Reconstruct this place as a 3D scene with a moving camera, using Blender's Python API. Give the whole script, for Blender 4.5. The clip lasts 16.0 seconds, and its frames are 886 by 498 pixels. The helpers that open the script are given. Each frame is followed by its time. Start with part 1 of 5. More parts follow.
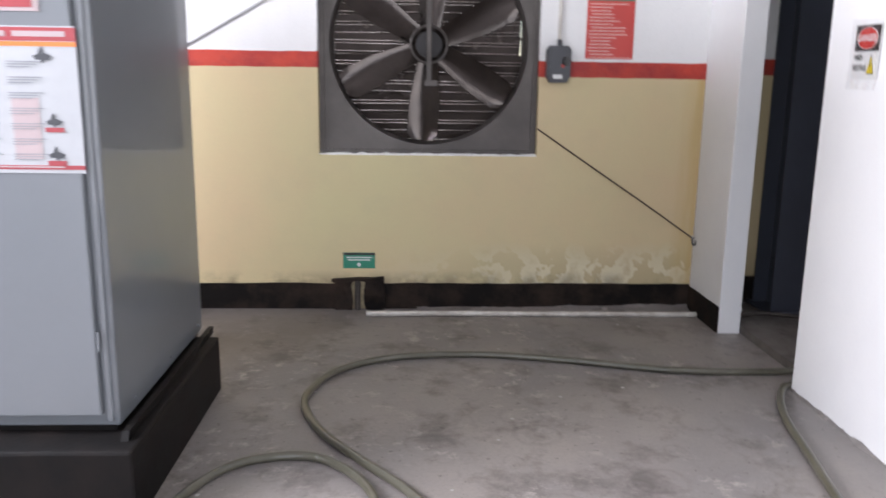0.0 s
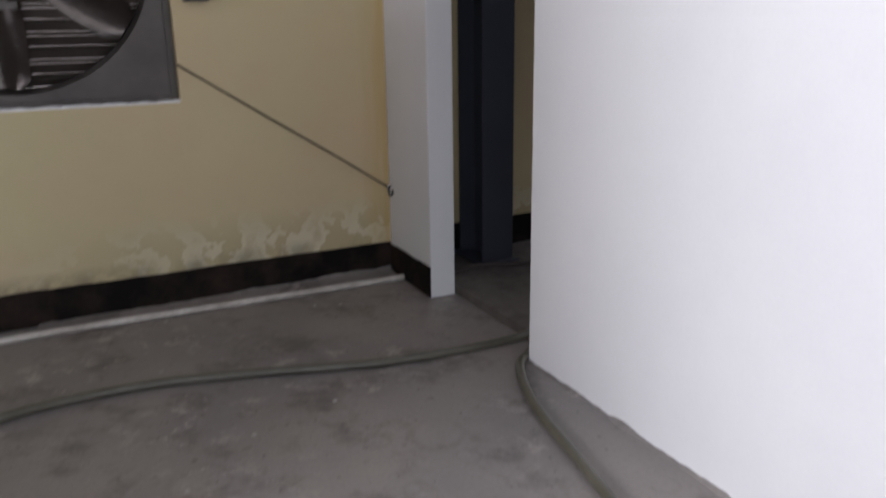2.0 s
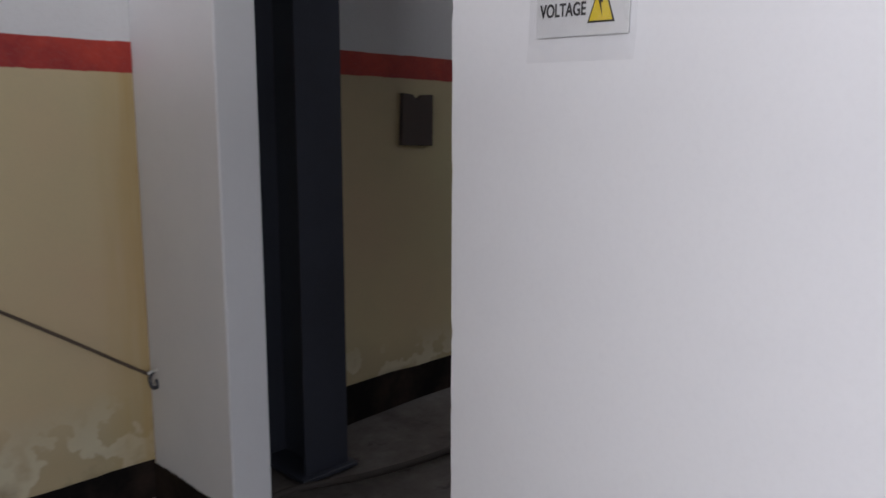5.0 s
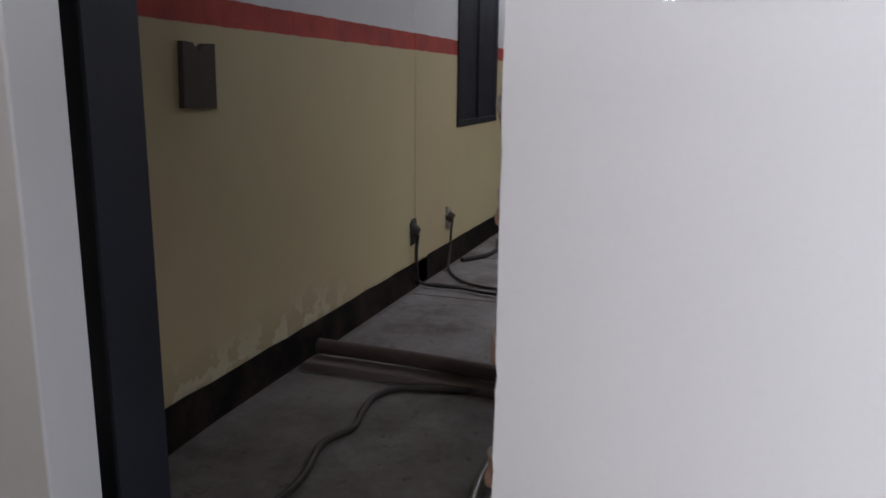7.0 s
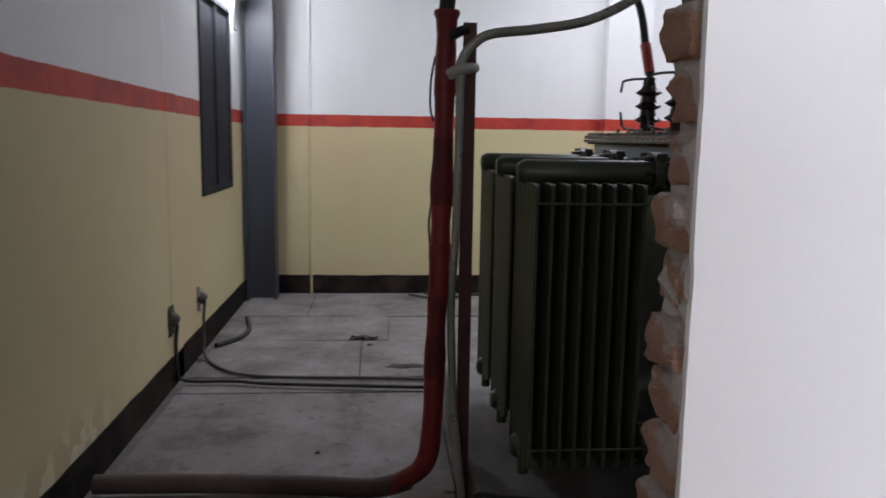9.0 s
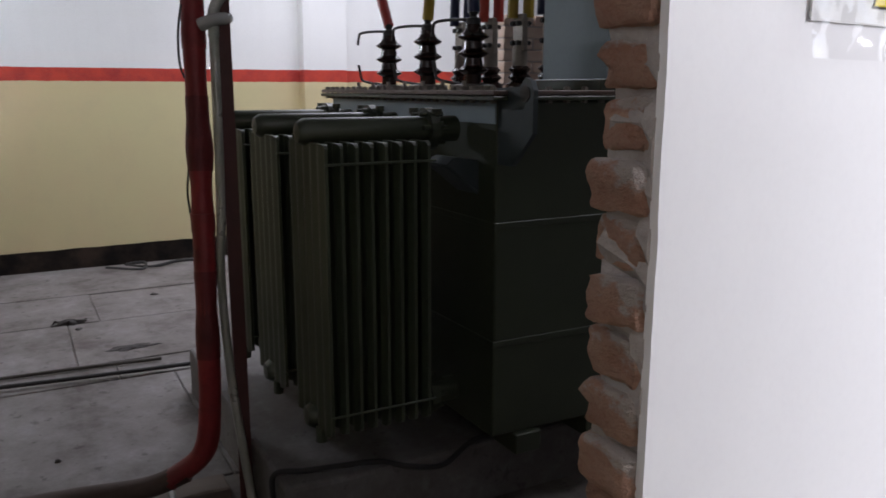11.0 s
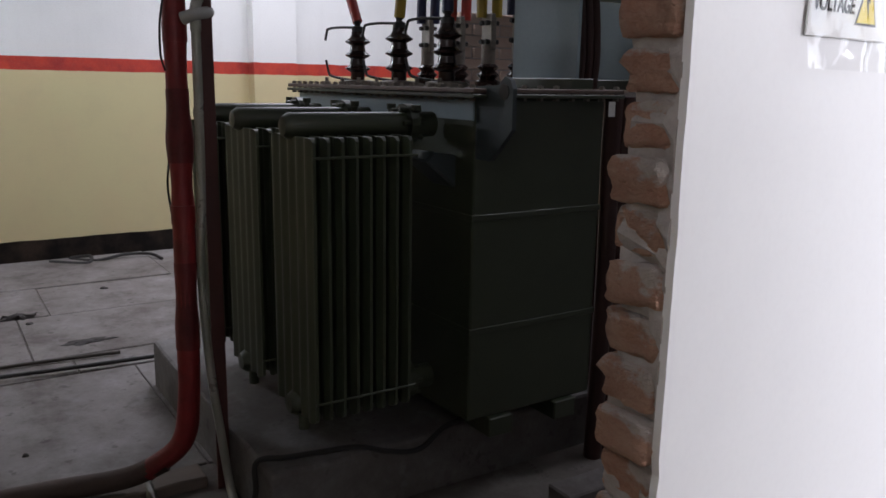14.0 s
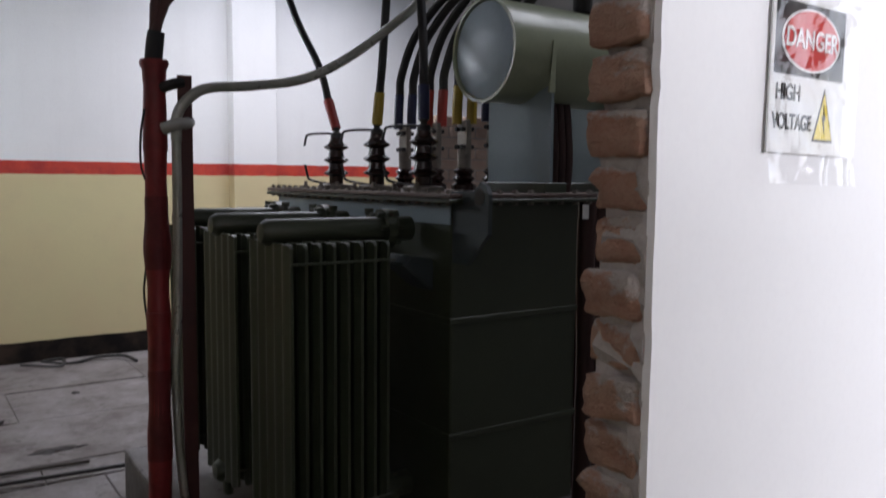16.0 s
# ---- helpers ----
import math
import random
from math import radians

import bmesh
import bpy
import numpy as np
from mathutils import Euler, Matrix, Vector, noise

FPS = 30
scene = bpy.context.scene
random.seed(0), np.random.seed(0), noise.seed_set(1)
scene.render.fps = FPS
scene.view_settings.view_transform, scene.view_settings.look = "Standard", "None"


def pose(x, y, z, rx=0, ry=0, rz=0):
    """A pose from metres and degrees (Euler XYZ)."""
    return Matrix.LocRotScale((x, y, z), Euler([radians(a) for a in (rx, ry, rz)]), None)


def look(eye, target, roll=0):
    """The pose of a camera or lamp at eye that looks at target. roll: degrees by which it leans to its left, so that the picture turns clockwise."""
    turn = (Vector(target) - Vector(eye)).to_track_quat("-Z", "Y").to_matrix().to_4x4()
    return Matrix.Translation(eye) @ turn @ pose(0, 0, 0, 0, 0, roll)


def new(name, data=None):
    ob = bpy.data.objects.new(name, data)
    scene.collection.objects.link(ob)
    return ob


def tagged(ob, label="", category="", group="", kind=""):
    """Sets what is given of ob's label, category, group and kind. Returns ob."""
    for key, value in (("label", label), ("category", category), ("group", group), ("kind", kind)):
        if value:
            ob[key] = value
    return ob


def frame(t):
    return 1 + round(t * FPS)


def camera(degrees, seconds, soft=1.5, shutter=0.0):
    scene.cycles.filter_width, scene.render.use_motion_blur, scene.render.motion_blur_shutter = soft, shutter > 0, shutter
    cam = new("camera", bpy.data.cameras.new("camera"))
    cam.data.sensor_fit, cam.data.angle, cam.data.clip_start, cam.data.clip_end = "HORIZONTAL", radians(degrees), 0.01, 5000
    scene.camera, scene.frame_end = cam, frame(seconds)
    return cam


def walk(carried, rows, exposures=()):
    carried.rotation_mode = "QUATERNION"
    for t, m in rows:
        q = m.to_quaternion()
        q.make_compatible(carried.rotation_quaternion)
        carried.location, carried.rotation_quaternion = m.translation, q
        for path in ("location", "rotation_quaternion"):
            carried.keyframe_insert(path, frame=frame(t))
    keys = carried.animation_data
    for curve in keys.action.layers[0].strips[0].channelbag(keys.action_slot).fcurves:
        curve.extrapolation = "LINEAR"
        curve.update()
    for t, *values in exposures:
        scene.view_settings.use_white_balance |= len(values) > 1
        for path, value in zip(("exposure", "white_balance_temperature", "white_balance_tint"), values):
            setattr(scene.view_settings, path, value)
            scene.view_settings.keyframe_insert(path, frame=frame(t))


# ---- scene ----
cam = camera(58.3, 16.0, soft=1.6, shutter=0.5)
PATH = [
    (0, (-1.957, -3.749, 1.514), (-1.871, -1.794, 1.103), 0.8),
    (0.5, (-1.984, -3.473, 1.49), (-1.795, -1.56, 0.935), -2.6),
    (1, (-1.758, -3.198, 1.553), (-1.471, -1.382, 0.766), 1.6),
    (1.5, (-1.662, -2.968, 1.37), (-1.075, -1.208, 0.623), 2.0),
    (2, (-1.693, -2.679, 1.421), (-0.859, -0.948, 0.864), -0.9),
    (2.5, (-1.575, -2.448, 1.35), (-0.659, -0.729, 0.895), -1.2),
    (3, (-1.429, -2.255, 1.409), (-0.556, -0.512, 0.963), 1.2),
    (3.5, (-1.455, -1.982, 1.406), (-0.412, -0.307, 1.077), 1.5),
    (4, (-1.437, -1.74, 1.421), (-0.238, -0.181, 1.057), -0.6),
    (4.5, (-1.271, -1.437, 1.449), (-0.017, 0.084, 1.112), -1.8),
    (5, (-1.229, -1.194, 1.404), (0.172, 0.197, 1.08), 0.1),
    (7.5, (-1.11, -0.112, 1.411), (0.787, 0.399, 1.038), -0.2),
    (8, (-0.985, 0.06, 1.428), (0.954, 0.485, 1.192), -1.4),
    (8.5, (-0.879, 0.181, 1.426), (1.096, 0.317, 1.139), 1.1),
    (9, (-0.863, 0.354, 1.449), (1.111, 0.195, 1.169), 0.9),
    (9.5, (-0.814, 0.459, 1.436), (1.141, 0.135, 1.167), 0.1),
    (10, (-0.702, 0.524, 1.453), (1.185, -0.047, 1.118), -0.5),
    (12.5, (-0.687, 0.809, 1.478), (0.94, -0.289, 1.097), 1.0),
    (13, (-0.695, 0.822, 1.481), (0.94, -0.26, 1.087), 1.0),
    (13.5, (-0.696, 0.825, 1.481), (0.937, -0.258, 1.079), 1.1),
    (14, (-0.697, 0.826, 1.479), (0.941, -0.246, 1.069), 1.0),
    (14.5, (-0.694, 0.824, 1.48), (0.936, -0.262, 1.074), 1.3),
    (15, (-0.697, 0.825, 1.482), (0.936, -0.266, 1.104), 1.1),
    (15.5, (-0.7, 0.829, 1.491), (0.933, -0.284, 1.185), 1.0),
    (16, (-0.702, 0.822, 1.511), (0.939, -0.309, 1.334), 0.5),
]
EXPOSURES = [(0, 0.98), (0.5, 0.93), (1.0, 0.82), (1.5, 0.55), (2.0, 0.22), (3.0, 0.1), (5.0, 0.02), (7.5, 0.4), (8.5, 0.62), (10.0, 0.78), (12.5, 0.78), (16.0, 0.72)]
walk(cam, [(t, look(eye, target, roll)) for t, eye, target, roll in PATH], EXPOSURES)

# ---- light ----
world = bpy.data.worlds.new("sky")
scene.world = world
world.use_nodes = True
wn = world.node_tree.nodes
sky = wn.new("ShaderNodeTexSky")
sky.sky_type, sky.sun_disc = "NISHITA", False
sky.sun_elevation, sky.sun_rotation = radians(54), radians(12)
world.node_tree.links.new(sky.outputs[0], wn["Background"].inputs[0])
wn["Background"].inputs[1].default_value = 0.12

sun_data = bpy.data.lights.new("sun", "SUN")
sun_data.energy, sun_data.angle, sun_data.color = 0.6, radians(20), (1, 0.97, 0.93)
sun = new("sun", sun_data)
sun.matrix_basis = look((0, 0, 20), (-3, -14, 0))


def daylight(name, eye, target, w, h, watts, colour=(0.962, 0.955, 1.06), spread=180):
    """Sky light standing in an opening of the building, or a fill lamp over the bay."""
    d = bpy.data.lights.new(name, "AREA")
    d.shape, d.size, d.size_y, d.energy, d.color = "RECTANGLE", w, h, watts, colour
    d.spread = radians(spread)
    ob = new(name, d)
    ob.matrix_basis = look(eye, target)
    return ob


daylight("door_daylight", (-3.2, -6.9, 1.75), (-3.2, 0, 1.6), 4.2, 3.1, 86)
daylight("window_daylight", (-5.9, -1.62, 2.55), (0, -1.5, 1.5), 2.0, 1.4, 290)
# two overhead fill lamps, added to brighten the far wall and the drum
daylight("far_skylight_daylight", (4.6, -1.9, 3.62), (4.6, -1.85, 0), 1.9, 2.2, 44, spread=135)
daylight("near_skylight_daylight", (0.95, -2.5, 3.62), (0.95, -2.45, 0), 1.0, 1.4, 11, spread=115)

# ---- materials ----


def nodes_of(name):
    m = bpy.data.materials.new(name)
    m.use_nodes = True
    nt = m.node_tree
    return m, nt, nt.nodes["Principled BSDF"]


def add(nt, kind, **values):
    n = nt.nodes.new(kind)
    for key, value in values.items():
        n.inputs[key.replace("_", " ")].default_value = value
    return n


def noise_at(nt, scale, detail=5.0, rough=0.6, coords=None, stretch=None):
    n = add(nt, "ShaderNodeTexNoise", Scale=scale, Detail=detail, Roughness=rough)
    if coords is None:
        coords = nt.nodes.new("ShaderNodeTexCoord").outputs["Object"]
    if stretch:
        mp = add(nt, "ShaderNodeMapping", Scale=stretch)
        nt.links.new(coords, mp.inputs["Vector"])
        coords = mp.outputs[0]
    nt.links.new(coords, n.inputs["Vector"])
    return n.outputs["Fac"]


def band(nt, fac, low, high):
    r = nt.nodes.new("ShaderNodeMapRange")
    r.inputs["From Min"].default_value, r.inputs["From Max"].default_value = low, high
    nt.links.new(fac, r.inputs["Value"])
    return r.outputs[0]


def math_node(nt, op, a, b):
    n = nt.nodes.new("ShaderNodeMath")
    n.operation = op
    for i, v in enumerate((a, b)):
        if isinstance(v, (int, float)):
            n.inputs[i].default_value = v
        else:
            nt.links.new(v, n.inputs[i])
    return n.outputs[0]


def mix(nt, fac, a, b):
    n = nt.nodes.new("ShaderNodeMix")
    n.data_type = "RGBA"
    for i, v in ((0, fac), (6, a), (7, b)):
        if isinstance(v, (int, float)):
            n.inputs[i].default_value = v
        elif isinstance(v, tuple):
            n.inputs[i].default_value = (*v[:3], 1)
        else:
            nt.links.new(v, n.inputs[i])
    return n.outputs[2]


def bump(nt, height, bsdf, strength=0.2, distance=0.01):
    b = add(nt, "ShaderNodeBump", Strength=strength, Distance=distance)
    nt.links.new(height, b.inputs["Height"])
    nt.links.new(b.outputs[0], bsdf.inputs["Normal"])


def surface(name, col, worn=None, rough=0.5, metal=0.0, large=2.0, fine=40.0, amount=0.5, grain=0.15, relief=0.003, coat=0.0, spread=0.12, stretch=None, each=0.0, gloss=0.5):
    """A material with stains at a large scale and grain at a fine one. each: how far pieces differ from one another."""
    m, nt, b = nodes_of(name)
    worn = worn or tuple(c * 0.7 for c in col)
    big = noise_at(nt, large, 6, 0.65, stretch=stretch)
    small = noise_at(nt, fine, 4, 0.7, stretch=stretch)
    c = mix(nt, math_node(nt, "MULTIPLY", band(nt, big, 0.42, 0.7), amount), col, worn)
    dark = tuple(v * 0.55 for v in col)
    c = mix(nt, math_node(nt, "MULTIPLY", band(nt, small, 0.45, 0.75), grain), c, dark)
    if each:
        info = nt.nodes.new("ShaderNodeObjectInfo")
        c = mix(nt, math_node(nt, "MULTIPLY", info.outputs["Random"], each), c, worn)
    nt.links.new(c, b.inputs["Base Color"])
    r = nt.nodes.new("ShaderNodeMapRange")
    r.inputs["To Min"].default_value, r.inputs["To Max"].default_value = max(0.03, rough - spread), min(1, rough + spread)
    nt.links.new(big, r.inputs["Value"])
    nt.links.new(r.outputs[0], b.inputs["Roughness"])
    b.inputs["Metallic"].default_value = metal
    b.inputs["Specular IOR Level"].default_value = gloss
    b.inputs["Coat Weight"].default_value = coat
    if relief:
        bump(nt, small, b, 0.5, relief)
    return m


STRIPE_LOW, STRIPE_HIGH = 1.555, 1.655


def banded_wall(name, damp, drop=0.0):
    """Limewashed wall: cream below, a red stripe, white above; damp: blooms of salt near the floor."""
    m, nt, b = nodes_of(name)
    co = nt.nodes.new("ShaderNodeTexCoord").outputs["Object"]
    sep = nt.nodes.new("ShaderNodeSeparateXYZ")
    nt.links.new(co, sep.inputs[0])
    z = math_node(nt, "ADD", sep.outputs["Z"], math_node(nt, "MULTIPLY", math_node(nt, "SUBTRACT", noise_at(nt, 9, 4, 0.7, co), 0.5), 0.014))
    if damp:        # past the doorway the stripe starts higher and sinks slowly
        bay = band(nt, sep.outputs["X"], 0.05, 0.06)
        fall = math_node(nt, "SUBTRACT", 0.030, math_node(nt, "MULTIPLY", math_node(nt, "SUBTRACT", sep.outputs["X"], 0.7), 0.0105))
        z = math_node(nt, "SUBTRACT", z, math_node(nt, "MULTIPLY", bay, fall))
        # beyond the fan the stripe was painted a little higher
        z = math_node(nt, "SUBTRACT", z, math_node(nt, "MULTIPLY", band(nt, sep.outputs["X"], -2.0, -2.1), 0.04))
    z = math_node(nt, "ADD", z, drop)
    big, mid, fine = noise_at(nt, 0.9, 6, 0.6, co), noise_at(nt, 5, 7, 0.65, co), noise_at(nt, 90, 3, 0.7, co)
    runs = noise_at(nt, 2.5, 4, 0.6, co, (3.0, 3.0, 0.25))
    cream = mix(nt, band(nt, big, 0.35, 0.7), (0.585, 0.518, 0.292), (0.60, 0.462, 0.280))
    cream = mix(nt, math_node(nt, "MULTIPLY", band(nt, mid, 0.5, 0.8), 0.35), cream, (0.50, 0.44, 0.27))
    white = mix(nt, band(nt, big, 0.35, 0.75), (0.80, 0.80, 0.79), (0.73, 0.73, 0.73))
    white = mix(nt, math_node(nt, "MULTIPLY", band(nt, runs, 0.5, 0.75), 0.12), white, (0.6, 0.59, 0.57))
    red = mix(nt, band(nt, mid, 0.40, 0.65), (0.52, 0.048, 0.025), (0.32, 0.022, 0.02))
    if damp:
        bloom = noise_at(nt, 3.4, 4, 0.55, co)
        ring = math_node(nt, "MULTIPLY", band(nt, bloom, 0.485, 0.505), math_node(nt, "SUBTRACT", 1.0, band(nt, bloom, 0.55, 0.63)))
        low = math_node(nt, "SUBTRACT", 1.0, band(nt, math_node(nt, "ADD", sep.outputs["Z"], math_node(nt, "MULTIPLY", noise_at(nt, 2.2, 3, 0.5, co), 0.25)), 0.42, 0.58))
        side = math_node(nt, "MULTIPLY", band(nt, sep.outputs["X"], -2.2, -1.0), math_node(nt, "SUBTRACT", 1.0, band(nt, sep.outputs["X"], 2.2, 2.6)))
        low = math_node(nt, "MULTIPLY", low, side)
        cream = mix(nt, math_node(nt, "MULTIPLY", low, 0.55), cream, (0.40, 0.32, 0.185))
        cream = mix(nt, math_node(nt, "MULTIPLY", math_node(nt, "MULTIPLY", ring, low), 0.9), cream, (0.66, 0.60, 0.42))
        corner = math_node(nt, "MULTIPLY", band(nt, sep.outputs["X"], -0.20, -0.05), math_node(nt, "SUBTRACT", 1.0, band(nt, sep.outputs["X"], -0.02, -0.01)))
        cream = mix(nt, math_node(nt, "MULTIPLY", math_node(nt, "MULTIPLY", corner, band(nt, runs, 0.32, 0.6)), 0.75), cream, (0.50, 0.34, 0.13))
        rot = math_node(nt, "MULTIPLY", math_node(nt, "SUBTRACT", 1.0, band(nt, sep.outputs["Z"], 0.17, 0.27)), band(nt, mid, 0.45, 0.6))
        cream = mix(nt, math_node(nt, "MULTIPLY", rot, 0.7), cream, (0.13, 0.10, 0.07))
    step = lambda edge: band(nt, z, edge - 0.002, edge + 0.002)
    c = mix(nt, step(STRIPE_LOW), cream, red)
    c = mix(nt, step(STRIPE_HIGH), c, white)
    c = mix(nt, math_node(nt, "MULTIPLY", band(nt, fine, 0.5, 0.8), 0.12), c, (0.35, 0.32, 0.28))
    nt.links.new(c, b.inputs["Base Color"])
    b.inputs["Roughness"].default_value = 0.62
    bump(nt, math_node(nt, "ADD", math_node(nt, "MULTIPLY", mid, 0.7), math_node(nt, "MULTIPLY", fine, 0.12)), b, 0.35, 0.008)
    return m


def concrete(name, light, dark, stain, rough=0.55):
    m, nt, b = nodes_of(name)
    co = nt.nodes.new("ShaderNodeTexCoord").outputs["Object"]
    big, mid, fine, speck = noise_at(nt, 0.8, 7, 0.6, co), noise_at(nt, 3.2, 8, 0.7, co), noise_at(nt, 60, 4, 0.7, co), noise_at(nt, 14, 3, 0.6, co)
    c = mix(nt, band(nt, big, 0.35, 0.65), light, dark)
    c = mix(nt, math_node(nt, "MULTIPLY", band(nt, mid, 0.5, 0.68), 0.75), c, stain)
    c = mix(nt, math_node(nt, "MULTIPLY", band(nt, mid, 0.47, 0.28), 0.7), c, (light[0] * 1.32, light[1] * 1.38, light[2] * 1.46))
    scuff = noise_at(nt, 7.5, 8, 0.75, co)
    c = mix(nt, math_node(nt, "MULTIPLY", band(nt, scuff, 0.56, 0.66), 0.45), c, (light[0] * 1.25, light[1] * 1.32, light[2] * 1.42))
    c = mix(nt, math_node(nt, "MULTIPLY", band(nt, scuff, 0.42, 0.33), 0.4), c, stain)
    c = mix(nt, math_node(nt, "MULTIPLY", band(nt, speck, 0.62, 0.7), 0.6), c, tuple(v * 0.6 for v in stain))
    c = mix(nt, math_node(nt, "MULTIPLY", band(nt, fine, 0.45, 0.75), 0.3), c, tuple(v * 0.55 for v in dark))
    nt.links.new(c, b.inputs["Base Color"])
    nt.links.new(math_node(nt, "ADD", math_node(nt, "MULTIPLY", mid, 0.3), rough - 0.15), b.inputs["Roughness"])
    bump(nt, math_node(nt, "ADD", mid, math_node(nt, "MULTIPLY", fine, 0.2)), b, 0.4, 0.006)
    return m


def stained_floor(name, pale, grey, damp):
    """Trowelled concrete: broad pale and grey patches, rings left by drums, scuffs, paint specks and one damp corner."""
    m, nt, b = nodes_of(name)
    co = nt.nodes.new("ShaderNodeTexCoord").outputs["Object"]
    sep = nt.nodes.new("ShaderNodeSeparateXYZ")
    nt.links.new(co, sep.inputs[0])
    big, mid, fine = noise_at(nt, 0.9, 5, 0.55, co), noise_at(nt, 2.6, 8, 0.68, co), noise_at(nt, 55, 4, 0.7, co)
    c = mix(nt, band(nt, big, 0.38, 0.64), pale, grey)
    c = mix(nt, math_node(nt, "MULTIPLY", band(nt, mid, 0.51, 0.64), 0.75), c, damp)
    scuff = noise_at(nt, 9.0, 8, 0.75, co)
    patch = math_node(nt, "MULTIPLY", band(nt, scuff, 0.53, 0.62), band(nt, noise_at(nt, 1.7, 3, 0.5, co), 0.46, 0.6))
    c = mix(nt, math_node(nt, "MULTIPLY", patch, 0.85), c, tuple(v * 1.45 for v in pale))
    wander = nt.nodes.new("ShaderNodeVectorMath")
    wander.operation = "MULTIPLY_ADD"
    warp = add(nt, "ShaderNodeTexNoise", Scale=5.0, Detail=3.0)
    nt.links.new(co, warp.inputs["Vector"])
    nt.links.new(warp.outputs["Color"], wander.inputs[0])
    wander.inputs[1].default_value = (0.10, 0.10, 0)
    nt.links.new(co, wander.inputs[2])
    for scale, low, high, much in ((2.4, 0.19, 0.29, 0.5), (4.1, 0.13, 0.24, 0.4)):
        cell = add(nt, "ShaderNodeTexVoronoi", Scale=scale)
        cell.voronoi_dimensions = "2D"
        nt.links.new(wander.outputs[0], cell.inputs["Vector"])
        d = cell.outputs["Distance"]
        ring = math_node(nt, "MULTIPLY", band(nt, d, low, low + 0.05), math_node(nt, "SUBTRACT", 1.0, band(nt, d, high - 0.05, high)))
        some = nt.nodes.new("ShaderNodeSeparateColor")
        nt.links.new(cell.outputs["Color"], some.inputs[0])
        ring = math_node(nt, "MULTIPLY", ring, band(nt, some.outputs[0], 0.45, 0.75))
        ring = math_node(nt, "MULTIPLY", ring, band(nt, mid, 0.40, 0.58))
        c = mix(nt, math_node(nt, "MULTIPLY", ring, much), c, damp)
    speck = add(nt, "ShaderNodeTexVoronoi", Scale=7.0)
    nt.links.new(co, speck.inputs["Vector"])
    c = mix(nt, math_node(nt, "MULTIPLY", band(nt, speck.outputs["Distance"], 0.085, 0.05), band(nt, noise_at(nt, 3.0, 2, 0.5, co), 0.5, 0.6)), c, (0.52, 0.51, 0.50))
    grit = noise_at(nt, 22, 3, 0.6, co)
    c = mix(nt, math_node(nt, "MULTIPLY", band(nt, grit, 0.64, 0.70), 0.5), c, tuple(v * 0.6 for v in damp))
    c = mix(nt, math_node(nt, "MULTIPLY", band(nt, fine, 0.45, 0.75), 0.25), c, tuple(v * 0.55 for v in grey))
    edge = math_node(nt, "ADD", math_node(nt, "MULTIPLY", sep.outputs["Y"], 0.45), math_node(nt, "SUBTRACT", math_node(nt, "MULTIPLY", mid, 0.9), sep.outputs["X"]))
    wet = math_node(nt, "MULTIPLY", band(nt, edge, 3.20, 3.32), band(nt, sep.outputs["Y"], 0.2, 0.8))
    c = mix(nt, math_node(nt, "MULTIPLY", wet, 0.5), c, damp)
    nt.links.new(c, b.inputs["Base Color"])
    nt.links.new(math_node(nt, "ADD", math_node(nt, "MULTIPLY", mid, 0.3), 0.36), b.inputs["Roughness"])
    bump(nt, math_node(nt, "ADD", math_node(nt, "MULTIPLY", mid, 0.6), math_node(nt, "MULTIPLY", fine, 0.2)), b, 0.35, 0.005)
    return m


FAN_WALL = banded_wall("cream_red_white_limewash", True)
FAR_WALL = banded_wall("cream_red_white_paint", False, 0.036)
WHITE = surface("white_wall_paint", (0.80, 0.80, 0.80), (0.72, 0.72, 0.73), 0.6, large=0.8, fine=70, amount=0.7, grain=0.05, relief=0.0004)
# Unseen walls and ceiling are kept dark to cut bounced light.
PLASTER = surface("unseen_wall_grey", (0.26, 0.25, 0.24), (0.18, 0.17, 0.16), 0.85, large=0.9, fine=60, relief=0.002)
CEILING = surface("dark_unseen_ceiling", (0.30, 0.29, 0.28), rough=0.8, large=0.6, relief=0.001, amount=0.3, grain=0.05)
SKIRT = surface("black_skirting_paint", (0.007, 0.0055, 0.005), (0.080, 0.054, 0.040), 0.8, large=3.5, fine=35, amount=0.48, relief=0.004, gloss=0.15)
FLOOR = stained_floor("worn_concrete", (0.286, 0.256, 0.233), (0.198, 0.184, 0.180), (0.108, 0.094, 0.087))
SLAB = concrete("dusty_concrete_slab", (0.185, 0.168, 0.164), (0.115, 0.101, 0.096), (0.058, 0.045, 0.040), 0.75)
# Brown dirt, plus the doorway's shade put into the colour.
DIRT_SHADE = concrete("dirty_shaded_doorway_concrete", (0.150, 0.133, 0.118), (0.100, 0.086, 0.076), (0.058, 0.047, 0.040), 0.8)
PLINTH = concrete("grey_concrete_plinth", (0.17, 0.16, 0.155), (0.12, 0.11, 0.108), (0.07, 0.06, 0.056), 0.75)
BLACKPAINT = surface("black_plinth_paint", (0.0045, 0.004, 0.004), (0.020, 0.014, 0.012), 0.6, large=4, relief=0.004, amount=0.6, gloss=0.18)
STEEL = surface("dark_grey_steel_paint", (0.044, 0.049, 0.066), (0.030, 0.032, 0.041), 0.42, large=1.4, fine=60, relief=0.0012, amount=0.6)
CABINET = surface("grey_enamel_sheet", (0.160, 0.174, 0.190), (0.135, 0.147, 0.160), 0.30, large=0.9, fine=90, relief=0.0002, amount=0.5, grain=0.05, coat=0.5, gloss=0.8, spread=0.05)
